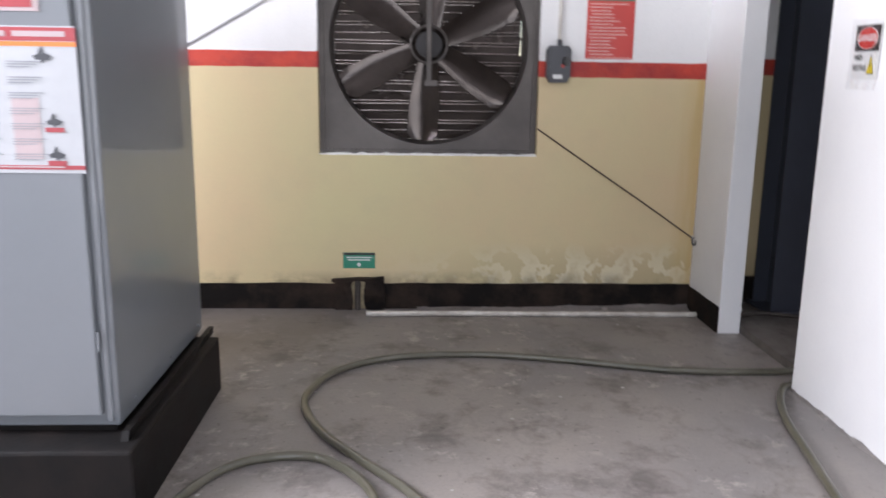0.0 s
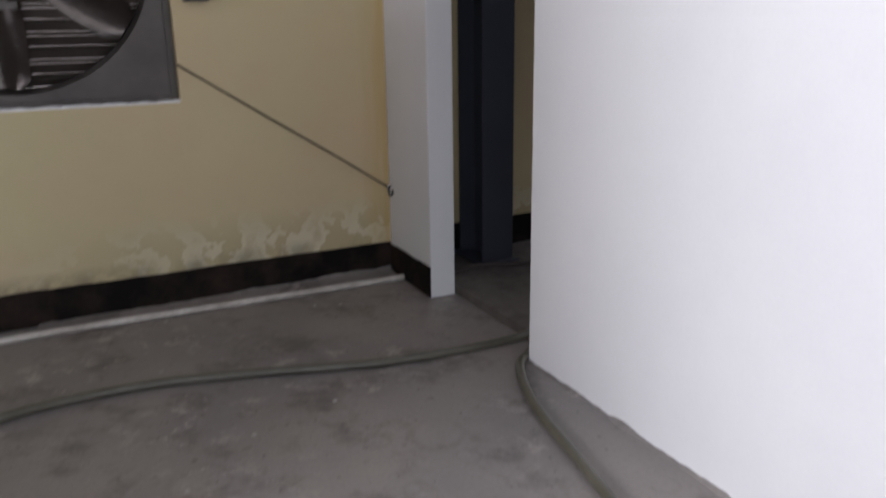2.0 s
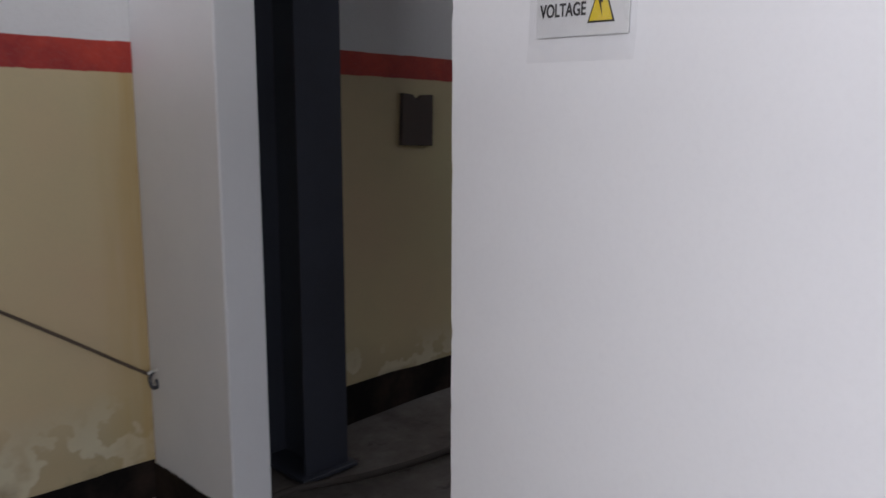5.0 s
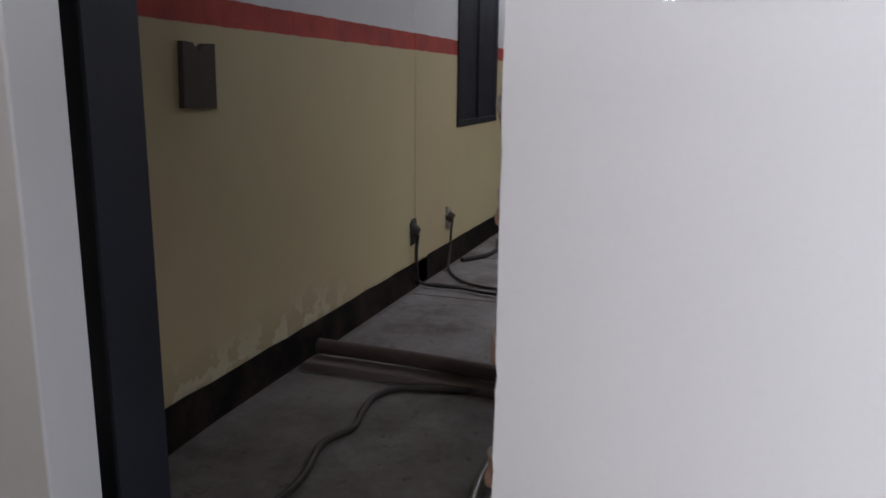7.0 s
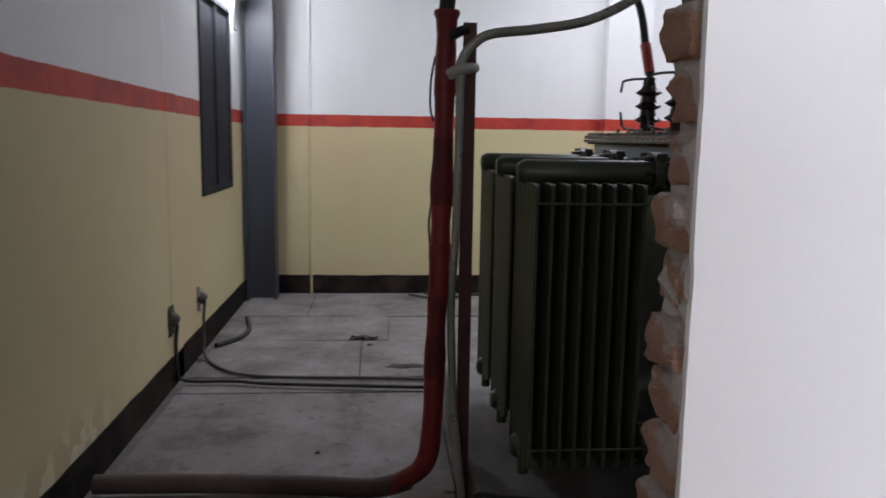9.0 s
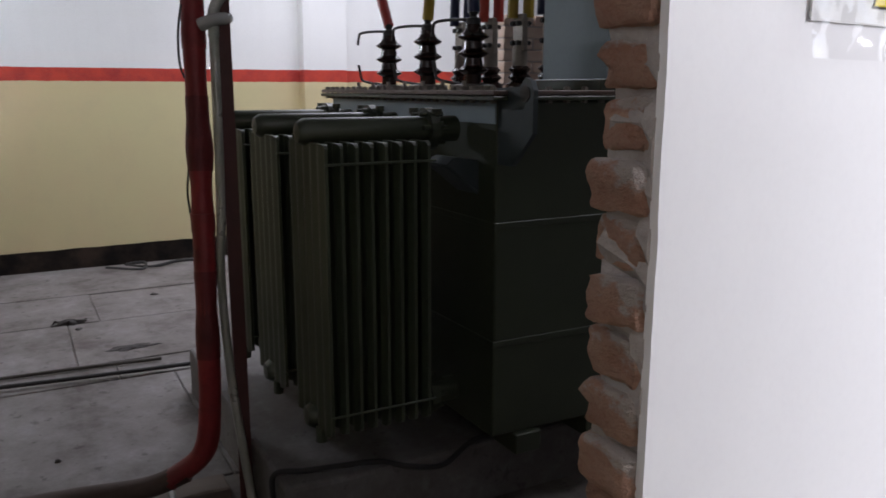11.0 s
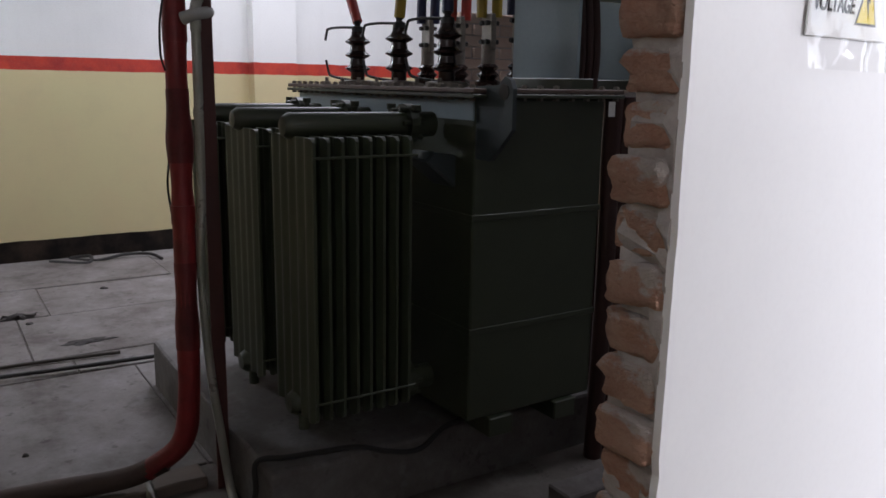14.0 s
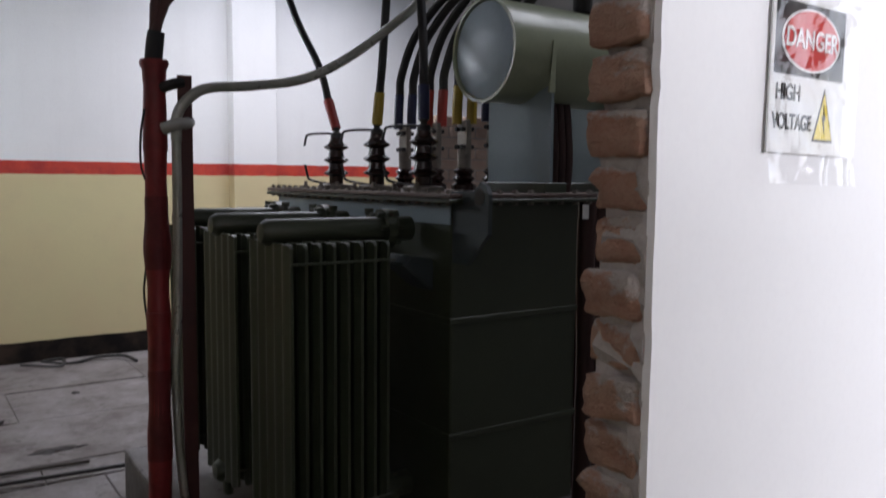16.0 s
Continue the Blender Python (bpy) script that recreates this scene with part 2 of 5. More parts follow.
GALV = surface("dusty_galvanised_sheet", (0.078, 0.068, 0.062), (0.038, 0.032, 0.029), 0.42, metal=0.35, large=2.5, fine=30, relief=0.002, amount=0.7)
BLADE = surface("dirty_fan_blade", (0.058, 0.047, 0.042), (0.032, 0.026, 0.023), 0.14, metal=0.6, large=5, fine=40, relief=0.002, amount=0.8)
LOUVRE = surface("dark_shutter_slat", (0.07, 0.057, 0.051), (0.036, 0.029, 0.026), 0.25, metal=0.5, large=3, relief=0.001, amount=0.6)
RIB = surface("polished_shutter_rib", (0.42, 0.38, 0.36), (0.16, 0.13, 0.12), 0.16, metal=0.85, large=4, fine=40, relief=0, amount=0.9, spread=0.08, stretch=(1, 4, 4))
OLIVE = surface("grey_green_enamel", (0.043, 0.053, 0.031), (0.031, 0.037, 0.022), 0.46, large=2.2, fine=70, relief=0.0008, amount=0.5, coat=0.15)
# Drum paint made much paler than the tank's, for light that barely reaches it.
DRUM = surface("lit_olive_enamel", (0.36, 0.40, 0.27), (0.29, 0.325, 0.22), 0.32, large=2.5, fine=70, relief=0.0008, amount=0.5, coat=0.15)
# Blue-grey raised to stand in for light on faces towards the fan wall.
OLIVE_LIT = surface("lit_blue_grey_enamel", (0.25, 0.32, 0.35), (0.19, 0.25, 0.275), 0.5, large=2.2, fine=70, relief=0.0008, amount=0.5, coat=0.15)
# Lug and bracket enamel has the shade on them mixed into its colour.
LUG = surface("shaded_blue_grey_enamel", (0.046, 0.060, 0.064), (0.034, 0.044, 0.046), 0.5, large=3, fine=60, relief=0.0006, amount=0.5)
# Cap's blue-grey is brightened in place of the side light it should catch.
CAP = surface("lit_blue_grey_cap", (0.32, 0.40, 0.46), (0.25, 0.32, 0.37), 0.32, large=3, fine=60, relief=0.0006, amount=0.5)
LID = surface("lid_edge_steel", (0.15, 0.115, 0.10), (0.10, 0.05, 0.038), 0.45, metal=0.3, large=9, relief=0.001, amount=0.7)
BOLT = surface("zinc_bolt", (0.25, 0.225, 0.20), (0.12, 0.10, 0.085), 0.5, metal=0.5, large=20, relief=0)
PORCELAIN = surface("brown_glazed_porcelain", (0.030, 0.016, 0.014), (0.02, 0.012, 0.012), 0.14, large=6, relief=0, spread=0.05)
RUBBER = surface("black_cable_sheath", (0.016, 0.015, 0.016), (0.034, 0.030, 0.027), 0.62, large=6, fine=50, relief=0.001)
DUSTY = surface("dusty_brown_cable", (0.042, 0.034, 0.029), (0.075, 0.062, 0.05), 0.7, large=5, fine=40, relief=0.002)
REDPIPE = surface("red_oxide_pipe_paint", (0.26, 0.020, 0.022), (0.085, 0.012, 0.012), 0.46, large=4, fine=35, relief=0.004, amount=0.95, grain=0.35)
REDWRAP = surface("dark_red_pipe_wrap", (0.17, 0.016, 0.018), (0.07, 0.010, 0.010), 0.6, large=7, fine=45, relief=0.005, amount=0.9, grain=0.4)
PIPEDUST = surface("dust_covered_pipe", (0.075, 0.053, 0.044), (0.05, 0.026, 0.022), 0.75, large=4, fine=45, relief=0.003, amount=0.7)
REDBROWN = surface("red_brown_angle_steel", (0.085, 0.028, 0.024), (0.05, 0.022, 0.02), 0.5, large=7, relief=0.002, amount=0.6)


def smeared_brick(name, clay, pale, mortar_colour):
    """Fired clay with mortar smeared from the bed above, another pattern on each brick."""
    m, nt, b = nodes_of(name)
    co = nt.nodes.new("ShaderNodeTexCoord").outputs["Object"]
    info = nt.nodes.new("ShaderNodeObjectInfo").outputs["Random"]
    shift = nt.nodes.new("ShaderNodeVectorMath")
    shift.operation = "ADD"
    spread_out = nt.nodes.new("ShaderNodeCombineXYZ")
    nt.links.new(math_node(nt, "MULTIPLY", info, 37.0), spread_out.inputs[0])
    nt.links.new(co, shift.inputs[0])
    nt.links.new(spread_out.outputs[0], shift.inputs[1])
    v = shift.outputs[0]
    sep = nt.nodes.new("ShaderNodeSeparateXYZ")
    nt.links.new(co, sep.inputs[0])
    big, fine = noise_at(nt, 2.0, 5, 0.65, v), noise_at(nt, 14, 4, 0.7, v)
    c = mix(nt, band(nt, big, 0.35, 0.7), clay, pale)
    c = mix(nt, math_node(nt, "MULTIPLY", info, 0.35), c, pale)
    c = mix(nt, math_node(nt, "MULTIPLY", band(nt, fine, 0.5, 0.75), 0.4), c, tuple(x * 0.55 for x in clay))
    smear = math_node(nt, "ADD", math_node(nt, "MULTIPLY", sep.outputs["Z"], 0.55), math_node(nt, "ADD", math_node(nt, "MULTIPLY", sep.outputs["X"], -0.25), noise_at(nt, 2.6, 5, 0.6, v)))
    c = mix(nt, math_node(nt, "MULTIPLY", band(nt, smear, 0.62, 0.74), 0.85), c, mortar_colour)
    nt.links.new(c, b.inputs["Base Color"])
    b.inputs["Roughness"].default_value = 0.9
    bump(nt, math_node(nt, "ADD", big, math_node(nt, "MULTIPLY", fine, 0.6)), b, 0.9, 0.02)
    return m


BRICK = smeared_brick("mortar_smeared_brick", (0.36, 0.185, 0.125), (0.42, 0.275, 0.20), (0.44, 0.41, 0.38))
BRICK_PALE = surface("pale_fired_brick", (0.44, 0.31, 0.245), (0.48, 0.40, 0.34), 0.85, large=1.5, fine=9, relief=0.006, amount=0.7, grain=0.3, each=0.5)
MORTAR = surface("grey_mortar", (0.40, 0.37, 0.35), (0.25, 0.21, 0.185), 0.9, large=12, fine=70, relief=0.01, amount=0.7, grain=0.4)
PVC = surface("white_pvc", (0.62, 0.59, 0.54), (0.30, 0.26, 0.22), 0.5, large=5, relief=0.0008, amount=0.85, grain=0.3)
MAROON = surface("dark_maroon_sheath", (0.045, 0.015, 0.013), (0.03, 0.012, 0.011), 0.5, large=7, relief=0.001)
POSTER = surface("bluish_poster_paper", (0.40, 0.412, 0.43), (0.35, 0.362, 0.38), 0.4, large=5, relief=0, grain=0.04, amount=0.5)
HOSE = surface("green_clear_hose", (0.080, 0.076, 0.054), (0.15, 0.14, 0.11), 0.34, large=4, fine=25, relief=0.0006, amount=0.6, coat=0.3)
CONDUIT = surface("flexible_steel_conduit", (0.42, 0.42, 0.38), (0.20, 0.24, 0.15), 0.3, metal=0.35, large=6, fine=60, relief=0.0012, amount=0.6, coat=0.3)
GREYBOX = surface("charcoal_plastic", (0.055, 0.058, 0.066), (0.035, 0.035, 0.04), 0.42, large=6, relief=0.0008)
CORD = surface("brown_cord", (0.105, 0.075, 0.055), (0.06, 0.045, 0.035), 0.8, large=20, relief=0.001)
BOARD = surface("brown_plywood", (0.070, 0.050, 0.042), (0.11, 0.085, 0.07), 0.7, large=4, fine=30, relief=0.002, stretch=(1, 1, 0.3))
PLANK = surface("dusty_timber", (0.165, 0.132, 0.112), (0.095, 0.073, 0.060), 0.8, large=3, fine=35, relief=0.003, stretch=(3, 0.4, 3))
WINDOW = surface("dark_window_mesh", (0.026, 0.026, 0.032), (0.014, 0.014, 0.018), 0.8, large=5, relief=0.002, gloss=0.12)
SIGN_WHITE = surface("white_sign_print", (0.70, 0.70, 0.69), (0.62, 0.62, 0.61), 0.28, large=5, relief=0, grain=0.03, amount=0.4)
SIGN_BLACK = surface("black_print", (0.025, 0.022, 0.022), rough=0.3, relief=0)
SIGN_RED = surface("red_print", (0.52, 0.045, 0.035), (0.42, 0.04, 0.035), 0.3, relief=0, grain=0.04)
SIGN_YELLOW = surface("yellow_print", (0.75, 0.58, 0.03), rough=0.3, relief=0, grain=0.03)
SIGN_GREEN = surface("green_print", (0.012, 0.20, 0.12), rough=0.35, relief=0, grain=0.05)
SIGN_ORANGE = surface("orange_print", (0.72, 0.20, 0.05), rough=0.35, relief=0, grain=0.03)
SIGN_GREY = surface("grey_print", (0.33, 0.33, 0.35), rough=0.35, relief=0, grain=0.05)
SIGN_PINK = surface("pink_print", (0.74, 0.50, 0.46), rough=0.35, relief=0, grain=0.05)
POSTER_RED = surface("faded_red_print", (0.33, 0.05, 0.06), (0.28, 0.05, 0.06), 0.4, relief=0, grain=0.05)
POSTER_PINK = surface("faded_pink_print", (0.42, 0.34, 0.345), rough=0.4, relief=0, grain=0.05)
POSTER_GREY = surface("faded_grey_print", (0.27, 0.28, 0.30), rough=0.4, relief=0, grain=0.05)
TAPE_RED = surface("red_tape", (0.42, 0.045, 0.035), rough=0.4, relief=0.001, large=12)
TAPE_YELLOW = surface("yellow_tape", (0.40, 0.28, 0.03), rough=0.4, relief=0.001, large=12)
TAPE_BLUE = surface("dark_blue_tape", (0.012, 0.018, 0.07), rough=0.4, relief=0.001, large=12)
TAPE_CLEAR = surface("worn_clear_tape", (0.45, 0.45, 0.43), (0.3, 0.3, 0.28), 0.2, large=9, relief=0.004)
DEBRIS = surface("dark_floor_litter", (0.035, 0.03, 0.03), (0.08, 0.07, 0.06), 0.8, large=12, relief=0.004)
POUCH = bpy.data.materials.new("clear_plastic_pouch")
POUCH.use_nodes = True
pnt = POUCH.node_tree
film, gloss, both = pnt.nodes.new("ShaderNodeBsdfTransparent"), pnt.nodes.new("ShaderNodeBsdfGlossy"), pnt.nodes.new("ShaderNodeMixShader")
film.inputs[0].default_value, gloss.inputs["Roughness"].default_value = (0.95, 0.95, 0.95, 1), 0.09
fres = add(pnt, "ShaderNodeFresnel", IOR=1.45)
pnt.links.new(math_node(pnt, "MULTIPLY", fres.outputs[0], 1.0), both.inputs[0])
pnt.links.new(film.outputs[0], both.inputs[1])
pnt.links.new(gloss.outputs[0], both.inputs[2])
pnt.links.new(both.outputs[0], pnt.nodes["Material Output"].inputs[0])

TUBE, tube_nt, tube_b = nodes_of("tube_lamp_glass")
tube_b.inputs["Emission Color"].default_value = (0.86, 0.90, 1, 1)
tube_b.inputs["Emission Strength"].default_value = 135.0

# ---- shapes ----


def box(bm, a, b, bevel=0.0, segments=1):
    m = Matrix.Translation([(a[i] + b[i]) / 2 for i in range(3)]) @ Matrix.Diagonal([abs(b[i] - a[i]) for i in range(3)] + [1])
    vs = bmesh.ops.create_cube(bm, size=1, matrix=m)["verts"]
    if bevel:
        es = list({e for v in vs for e in v.link_edges})
        bmesh.ops.bevel(bm, geom=es, offset=bevel, segments=segments, affect="EDGES", profile=0.5)
    return bm


def rod(bm, p, q, r, r2=None, seg=14):
    p, q = Vector(p), Vector(q)
    m = Matrix.Translation((p + q) / 2) @ (q - p).to_track_quat("Z", "Y").to_matrix().to_4x4()
    bmesh.ops.create_cone(bm, cap_ends=True, segments=seg, radius1=r, radius2=r if r2 is None else r2, depth=(q - p).length, matrix=m)
    return bm


def smooth_line(points, steps=8):
    """A rounded line through the points."""
    pts = [Vector(p) for p in points]
    pts = [2 * pts[0] - pts[1]] + pts + [2 * pts[-1] - pts[-2]]
    out = []
    for i in range(1, len(pts) - 2):
        a, b, c, d = pts[i - 1:i + 3]
        for k in range(steps):
            t = k / steps
            out.append(0.5 * (2 * b + (c - a) * t + (2 * a - 5 * b + 4 * c - d) * t * t + (3 * b - a - 3 * c + d) * t ** 3))
    return out + [pts[-2]]


def tube(bm, points, r, seg=10, steps=8, wobble=0.0, ribs=0):
    line = smooth_line(points, steps) if steps > 1 else [Vector(p) for p in points]
    rings, side = [], None
    for i, p in enumerate(line):
        d = (line[min(i + 1, len(line) - 1)] - line[max(i - 1, 0)]).normalized()
        if side is None:
            side = d.orthogonal().normalized()
        side = (side - d * side.dot(d)).normalized()
        up = d.cross(side)
        rr = r * (1 + wobble * noise.noise(p * 9)) * (1 + (0.05 if ribs and i % 2 else 0))
        rings.append([bm.verts.new(p + rr * (math.cos(a) * side + math.sin(a) * up)) for a in [2 * math.pi * k / seg for k in range(seg)]])
    for u, v in zip(rings, rings[1:]):
        for k in range(seg):
            bm.faces.new((u[k], u[(k + 1) % seg], v[(k + 1) % seg], v[k]))
    bm.faces.new(rings[0][::-1])
    bm.faces.new(rings[-1])
    return bm


def lathe(bm, profile, m, seg=20):
    """profile: radius and height, from the foot up; m: its pose."""
    rings = []
    for r, z in profile:
        rings.append([bm.verts.new(m @ Vector((max(r, 1e-4) * math.cos(a), max(r, 1e-4) * math.sin(a), z))) for a in [2 * math.pi * k / seg for k in range(seg)]])
    for u, v in zip(rings, rings[1:]):
        for k in range(seg):
            bm.faces.new((u[k], u[(k + 1) % seg], v[(k + 1) % seg], v[k]))
    bm.faces.new(rings[0][::-1])
    bm.faces.new(rings[-1])
    return bm


def prism(bm, outline, axis, low, high):
    """A flat outline in the two other axes, given thickness along axis (0, 1 or 2)."""
    def place(p, w):
        q = list(p)
        q.insert(axis, w)
        return bm.verts.new(q)
    a, b = [place(p, low) for p in outline], [place(p, high) for p in outline]
    bm.faces.new(a[::-1])
    bm.faces.new(b)
    for i in range(len(a)):
        j = (i + 1) % len(a)
        bm.faces.new((a[i], a[j], b[j], b[i]))
    return bm


def rough_up(bm, amount, scale, cuts=0):
    if cuts:
        bmesh.ops.subdivide_edges(bm, edges=bm.edges[:], cuts=cuts, use_grid_fill=True)
    for v in bm.verts:
        v.co += amount * Vector((noise.noise(v.co * scale), noise.noise(v.co * scale + Vector((7, 3, 1))), noise.noise(v.co * scale + Vector((2, 9, 5)))))
    return bm


def finish(name, bm, material, soft=False):
    bmesh.ops.recalc_face_normals(bm, faces=bm.faces[:])
    me = bpy.data.meshes.new(name)
    bm.to_mesh(me)
    bm.free()
    me.materials.append(material)
    if soft:
        me.shade_smooth()
        me.set_sharp_from_angle(angle=radians(40))
    return me


def B():
    return bmesh.new()


def thing(name, base, label, category, group="", kind=""):
    ob = new(name)
    ob.empty_display_size = 0.1
    ob.location = base
    return tagged(ob, label, category, group, kind)


def part(name, bm, material, parent, label="", soft=False):
    ob = new(name, finish(name, bm, material, soft))
    ob.parent = parent
    if parent.type == "EMPTY":
        ob.matrix_parent_inverse = Matrix.Translation(parent.location).inverted()
    return tagged(ob, label)


def single(name, bm, material, label, category, group="", soft=False, kind=""):
    return tagged(new(name, finish(name, bm, material, soft)), label, category, group, kind)


def structure(name, bm, material, label, soft=False):
    return tagged(new(name, finish(name, bm, material, soft)), label, "", "", "structure")


def lettering(name, text, size, m, material, parent, stretch=1.0):
    cu = bpy.data.curves.new(name, "FONT")
    cu.body, cu.size, cu.extrude, cu.align_x, cu.align_y = text, size, 0.0004, "CENTER", "CENTER"
    cu.offset = 0.022 * size
    tmp = bpy.data.objects.new(name, cu)
    me = bpy.data.meshes.new_from_object(tmp)
    bpy.data.objects.remove(tmp)
    me.transform(m @ Matrix.Diagonal((stretch, 1, 1, 1)))
    me.materials.clear()
    me.materials.append(material)
    ob = new(name, me)
    ob.parent = parent
    ob.matrix_parent_inverse = Matrix.Translation(parent.location).inverted()
    return ob

# ---- the building ----
W = 1.475           # inner face of the fan wall
TOP = 3.6           # ceiling
BAY = 0.08          # floor of the transformer bay
FAR = 6.02          # far wall of the bay
THICK = 0.118       # partition
COURSE, JOINT = 0.0745, 1.538

bm = B()
box(bm, (-6.3, -7.3, -0.25), (0.12, W + 0.3, 0))
structure("floor", bm, FLOOR, "worn grey concrete floor with dark stains")
bm = B()
box(bm, (0.12, -4.8, -0.25), (2.05, W + 0.3, BAY - 0.03))
box(bm, (2.05, -4.8, -0.25), (FAR + 0.3, W + 0.3, BAY - 0.009))
structure("floor_bay", bm, DIRT_SHADE, "dusty raised concrete floor of the transformer bay")
bm = B()
prism(bm, [(0.12, -0.03), (0.12, 0.0), (0.45, 0.03), (0.9, 0.062), (1.3, BAY - 0.004), (2.05, BAY - 0.004), (2.05, -0.03)], 1, -4.5, W)
structure("floor_threshold", bm, DIRT_SHADE, "worn concrete floor rising gently through the doorway")
# the gaps are added to let the bay's fill lamps through
bm = B()
for x0, x1, y0, y1 in ((-6.3, 0.4, -7.3, W + 0.3), (1.5, 3.65, -7.3, W + 0.3), (5.55, FAR + 0.3, -7.3, W + 0.3), (3.65, 5.55, -7.3, -3.0),
                       (3.65, 5.55, -0.8, W + 0.3), (0.4, 1.5, -7.3, -3.25), (0.4, 1.5, -1.75, W + 0.3)):
    box(bm, (x0, y0, TOP), (x1, y1, TOP + 0.2))
structure("ceiling", bm, CEILING, "plain dark unseen ceiling with two holes added for the bay's fill lamps")

# fan wall, with the fan's opening and the bay window's opening
FX, FZ, FH = -1.832, 1.752, 0.712
WX0, WX1, WZ0, WZ1 = 4.26, 5.28, 1.05, 2.36
bm = B()
for x0, x1, z0, z1 in ((-6.3, FX - FH, -0.2, TOP), (FX - FH, FX + FH, -0.2, FZ - FH), (FX - FH, FX + FH, FZ + FH, TOP),
                       (FX + FH, WX0, -0.2, TOP), (WX0, WX1, -0.2, WZ0), (WX0, WX1, WZ1, TOP), (WX1, FAR + 0.3, -0.2, TOP)):
    box(bm, (x0, W, z0), (x1, W + 0.24, z1))
bmesh.ops.remove_doubles(bm, verts=bm.verts[:], dist=1e-4)
structure("wall_fan", bm, FAN_WALL, "cream wall with red stripe, white upper part and damp blooms")
bm = B()
box(bm, (3.44, W - 0.007, BAY), (3.66, W + 0.01, TOP), 0.004)
structure("wall_pilaster", bm, FAN_WALL, "shallow cream and white pilaster on the wall")

bm = B()
box(bm, (FAR, -1.56, -0.2), (FAR + 0.24, W, TOP))
structure("wall_far", bm, FAR_WALL, "cream far wall with red stripe and white upper part")
bm = B()
box(bm, (FAR - 0.13, -1.95, -0.2), (FAR + 0.24, -1.56, TOP), 0.004)
structure("wall_far_pier", bm, FAR_WALL, "cream and white pier standing out of the far wall")
bm = B()
box(bm, (FAR, -4.8, -0.2), (FAR + 0.24, -1.95, TOP))
structure("wall_far_end", bm, FAR_WALL, "cream far wall with red stripe, behind the transformer")
bm = B()
for y, z0, z1 in ((0.945, BAY, TOP),):
    tube(bm, [(FAR - 0.004, y, z0), (FAR - 0.004, y, z1)], 0.010, 8, 1)
single("wall_conduit", bm, FAR_WALL, "thin painted conduit running up the far wall", "conduit", soft=True)

# unseen: bay side wall, main room's back and left walls with their daylight openings
bm = B()
box(bm, (0.0, -4.8, -0.2), (FAR + 0.3, -4.5, TOP))
structure("wall_bay_side", bm, PLASTER, "plain grey plastered side wall of the bay")
bm = B()
for x0, x1, z0, z1 in ((-6.3, -5.4, -0.2, TOP), (-1.0, 0.0, -0.2, TOP), (-5.4, -1.0, 3.35, TOP)):
    box(bm, (x0, -7.3, z0), (x1, -7.0, z1))
structure("wall_back", bm, PLASTER, "grey plastered back wall with a wide doorway")
bm = B()
for y0, y1, z0, z1 in ((-7.0, -2.65, -0.2, TOP), (-0.6, W, -0.2, TOP), (-2.65, -0.6, 3.3, TOP), (-2.65, -0.6, -0.2, 1.8)):
    box(bm, (-6.3, y0, z0), (-6.0, y1, z1))
structure("wall_left", bm, PLASTER, "grey plastered side wall with a window opening")

# partition: plaster skin in front of a half-brick wall whose end was left unplastered
bm = B()
n = 150
edge = []
for i in range(n + 1):
    z = TOP * i / n
    edge.append((0.003 * noise.noise(Vector((0, 0, z * 6))) - 0.007 * max(0, noise.noise(Vector((3, 0, z * 23)))), z))
prism(bm, [(-7.0, 0.0), (edge[0][0], 0.0)] + edge[1:] + [(-7.0, TOP)], 0, 0.0, 0.014)
partition = structure("wall_partition", bm, WHITE, "white plastered partition with a raw unplastered brick end")
bm = B()
box(bm, (0.014, -7.0, 0.0), (THICK - 0.01, -0.05, TOP))
part("brick_core", bm, MORTAR, partition)
bm = B()
box(bm, (THICK - 0.01, -7.0, 0.0), (THICK, -0.06, TOP))
part("rear_plaster", bm, PLASTER, partition)
bm = B()
box(bm, (0.012, -0.06, 0.0), (0.034, -0.004, TOP))
box(bm, (0.034, -0.06, 0.0), (THICK - 0.012, -0.009, TOP))
bmesh.ops.subdivide_edges(bm, edges=[e for e in bm.edges if abs(e.verts[0].co.z - e.verts[1].co.z) > 1], cuts=160)
for v in bm.verts:
    if v.co.y > -0.03:
        v.co.y += 0.018 * noise.noise(v.co * 26) + 0.008 * noise.noise(v.co * 70)
        v.co.x += 0.008 * noise.noise(v.co * 22 + Vector((4, 4, 4))) * (v.co.x > 0.02)
part("mortar", bm, MORTAR, partition, "rough grey mortar between the bricks")

bm = B()
rows_ = []
for i in range(241):
    y = -7.0 + 7.0 * i / 240
    u = 0.5 + 0.9 * noise.noise(Vector((0, y * 7, 0))) + 0.6 * noise.noise(Vector((3, y * 19, 0)))
    d, h = 0.004 + 0.016 * max(0.05, u), 0.004 + 0.014 * max(0.05, u)
    rows_.append([bm.verts.new(p) for p in ((0.004, y, -0.01), (0.004, y, h), (-0.3 * d, y, h * 0.8), (-d, y, 0.0012), (-d, y, -0.01))])
for a, b in zip(rows_, rows_[1:]):
    for j in range(4):
        bm.faces.new((a[j], a[j + 1], b[j + 1], b[j]))
part("mortar_fillet", bm, FLOOR, partition, "crumbled grey mortar along the foot of the wall")

# stub on the other side of the doorway
bm = B()
box(bm, (-0.028, 0.928, -0.1), (0.113, W, TOP), 0.006, 2)
structure("wall_stub", bm, WHITE, "narrow white plastered wall end beside the doorway")


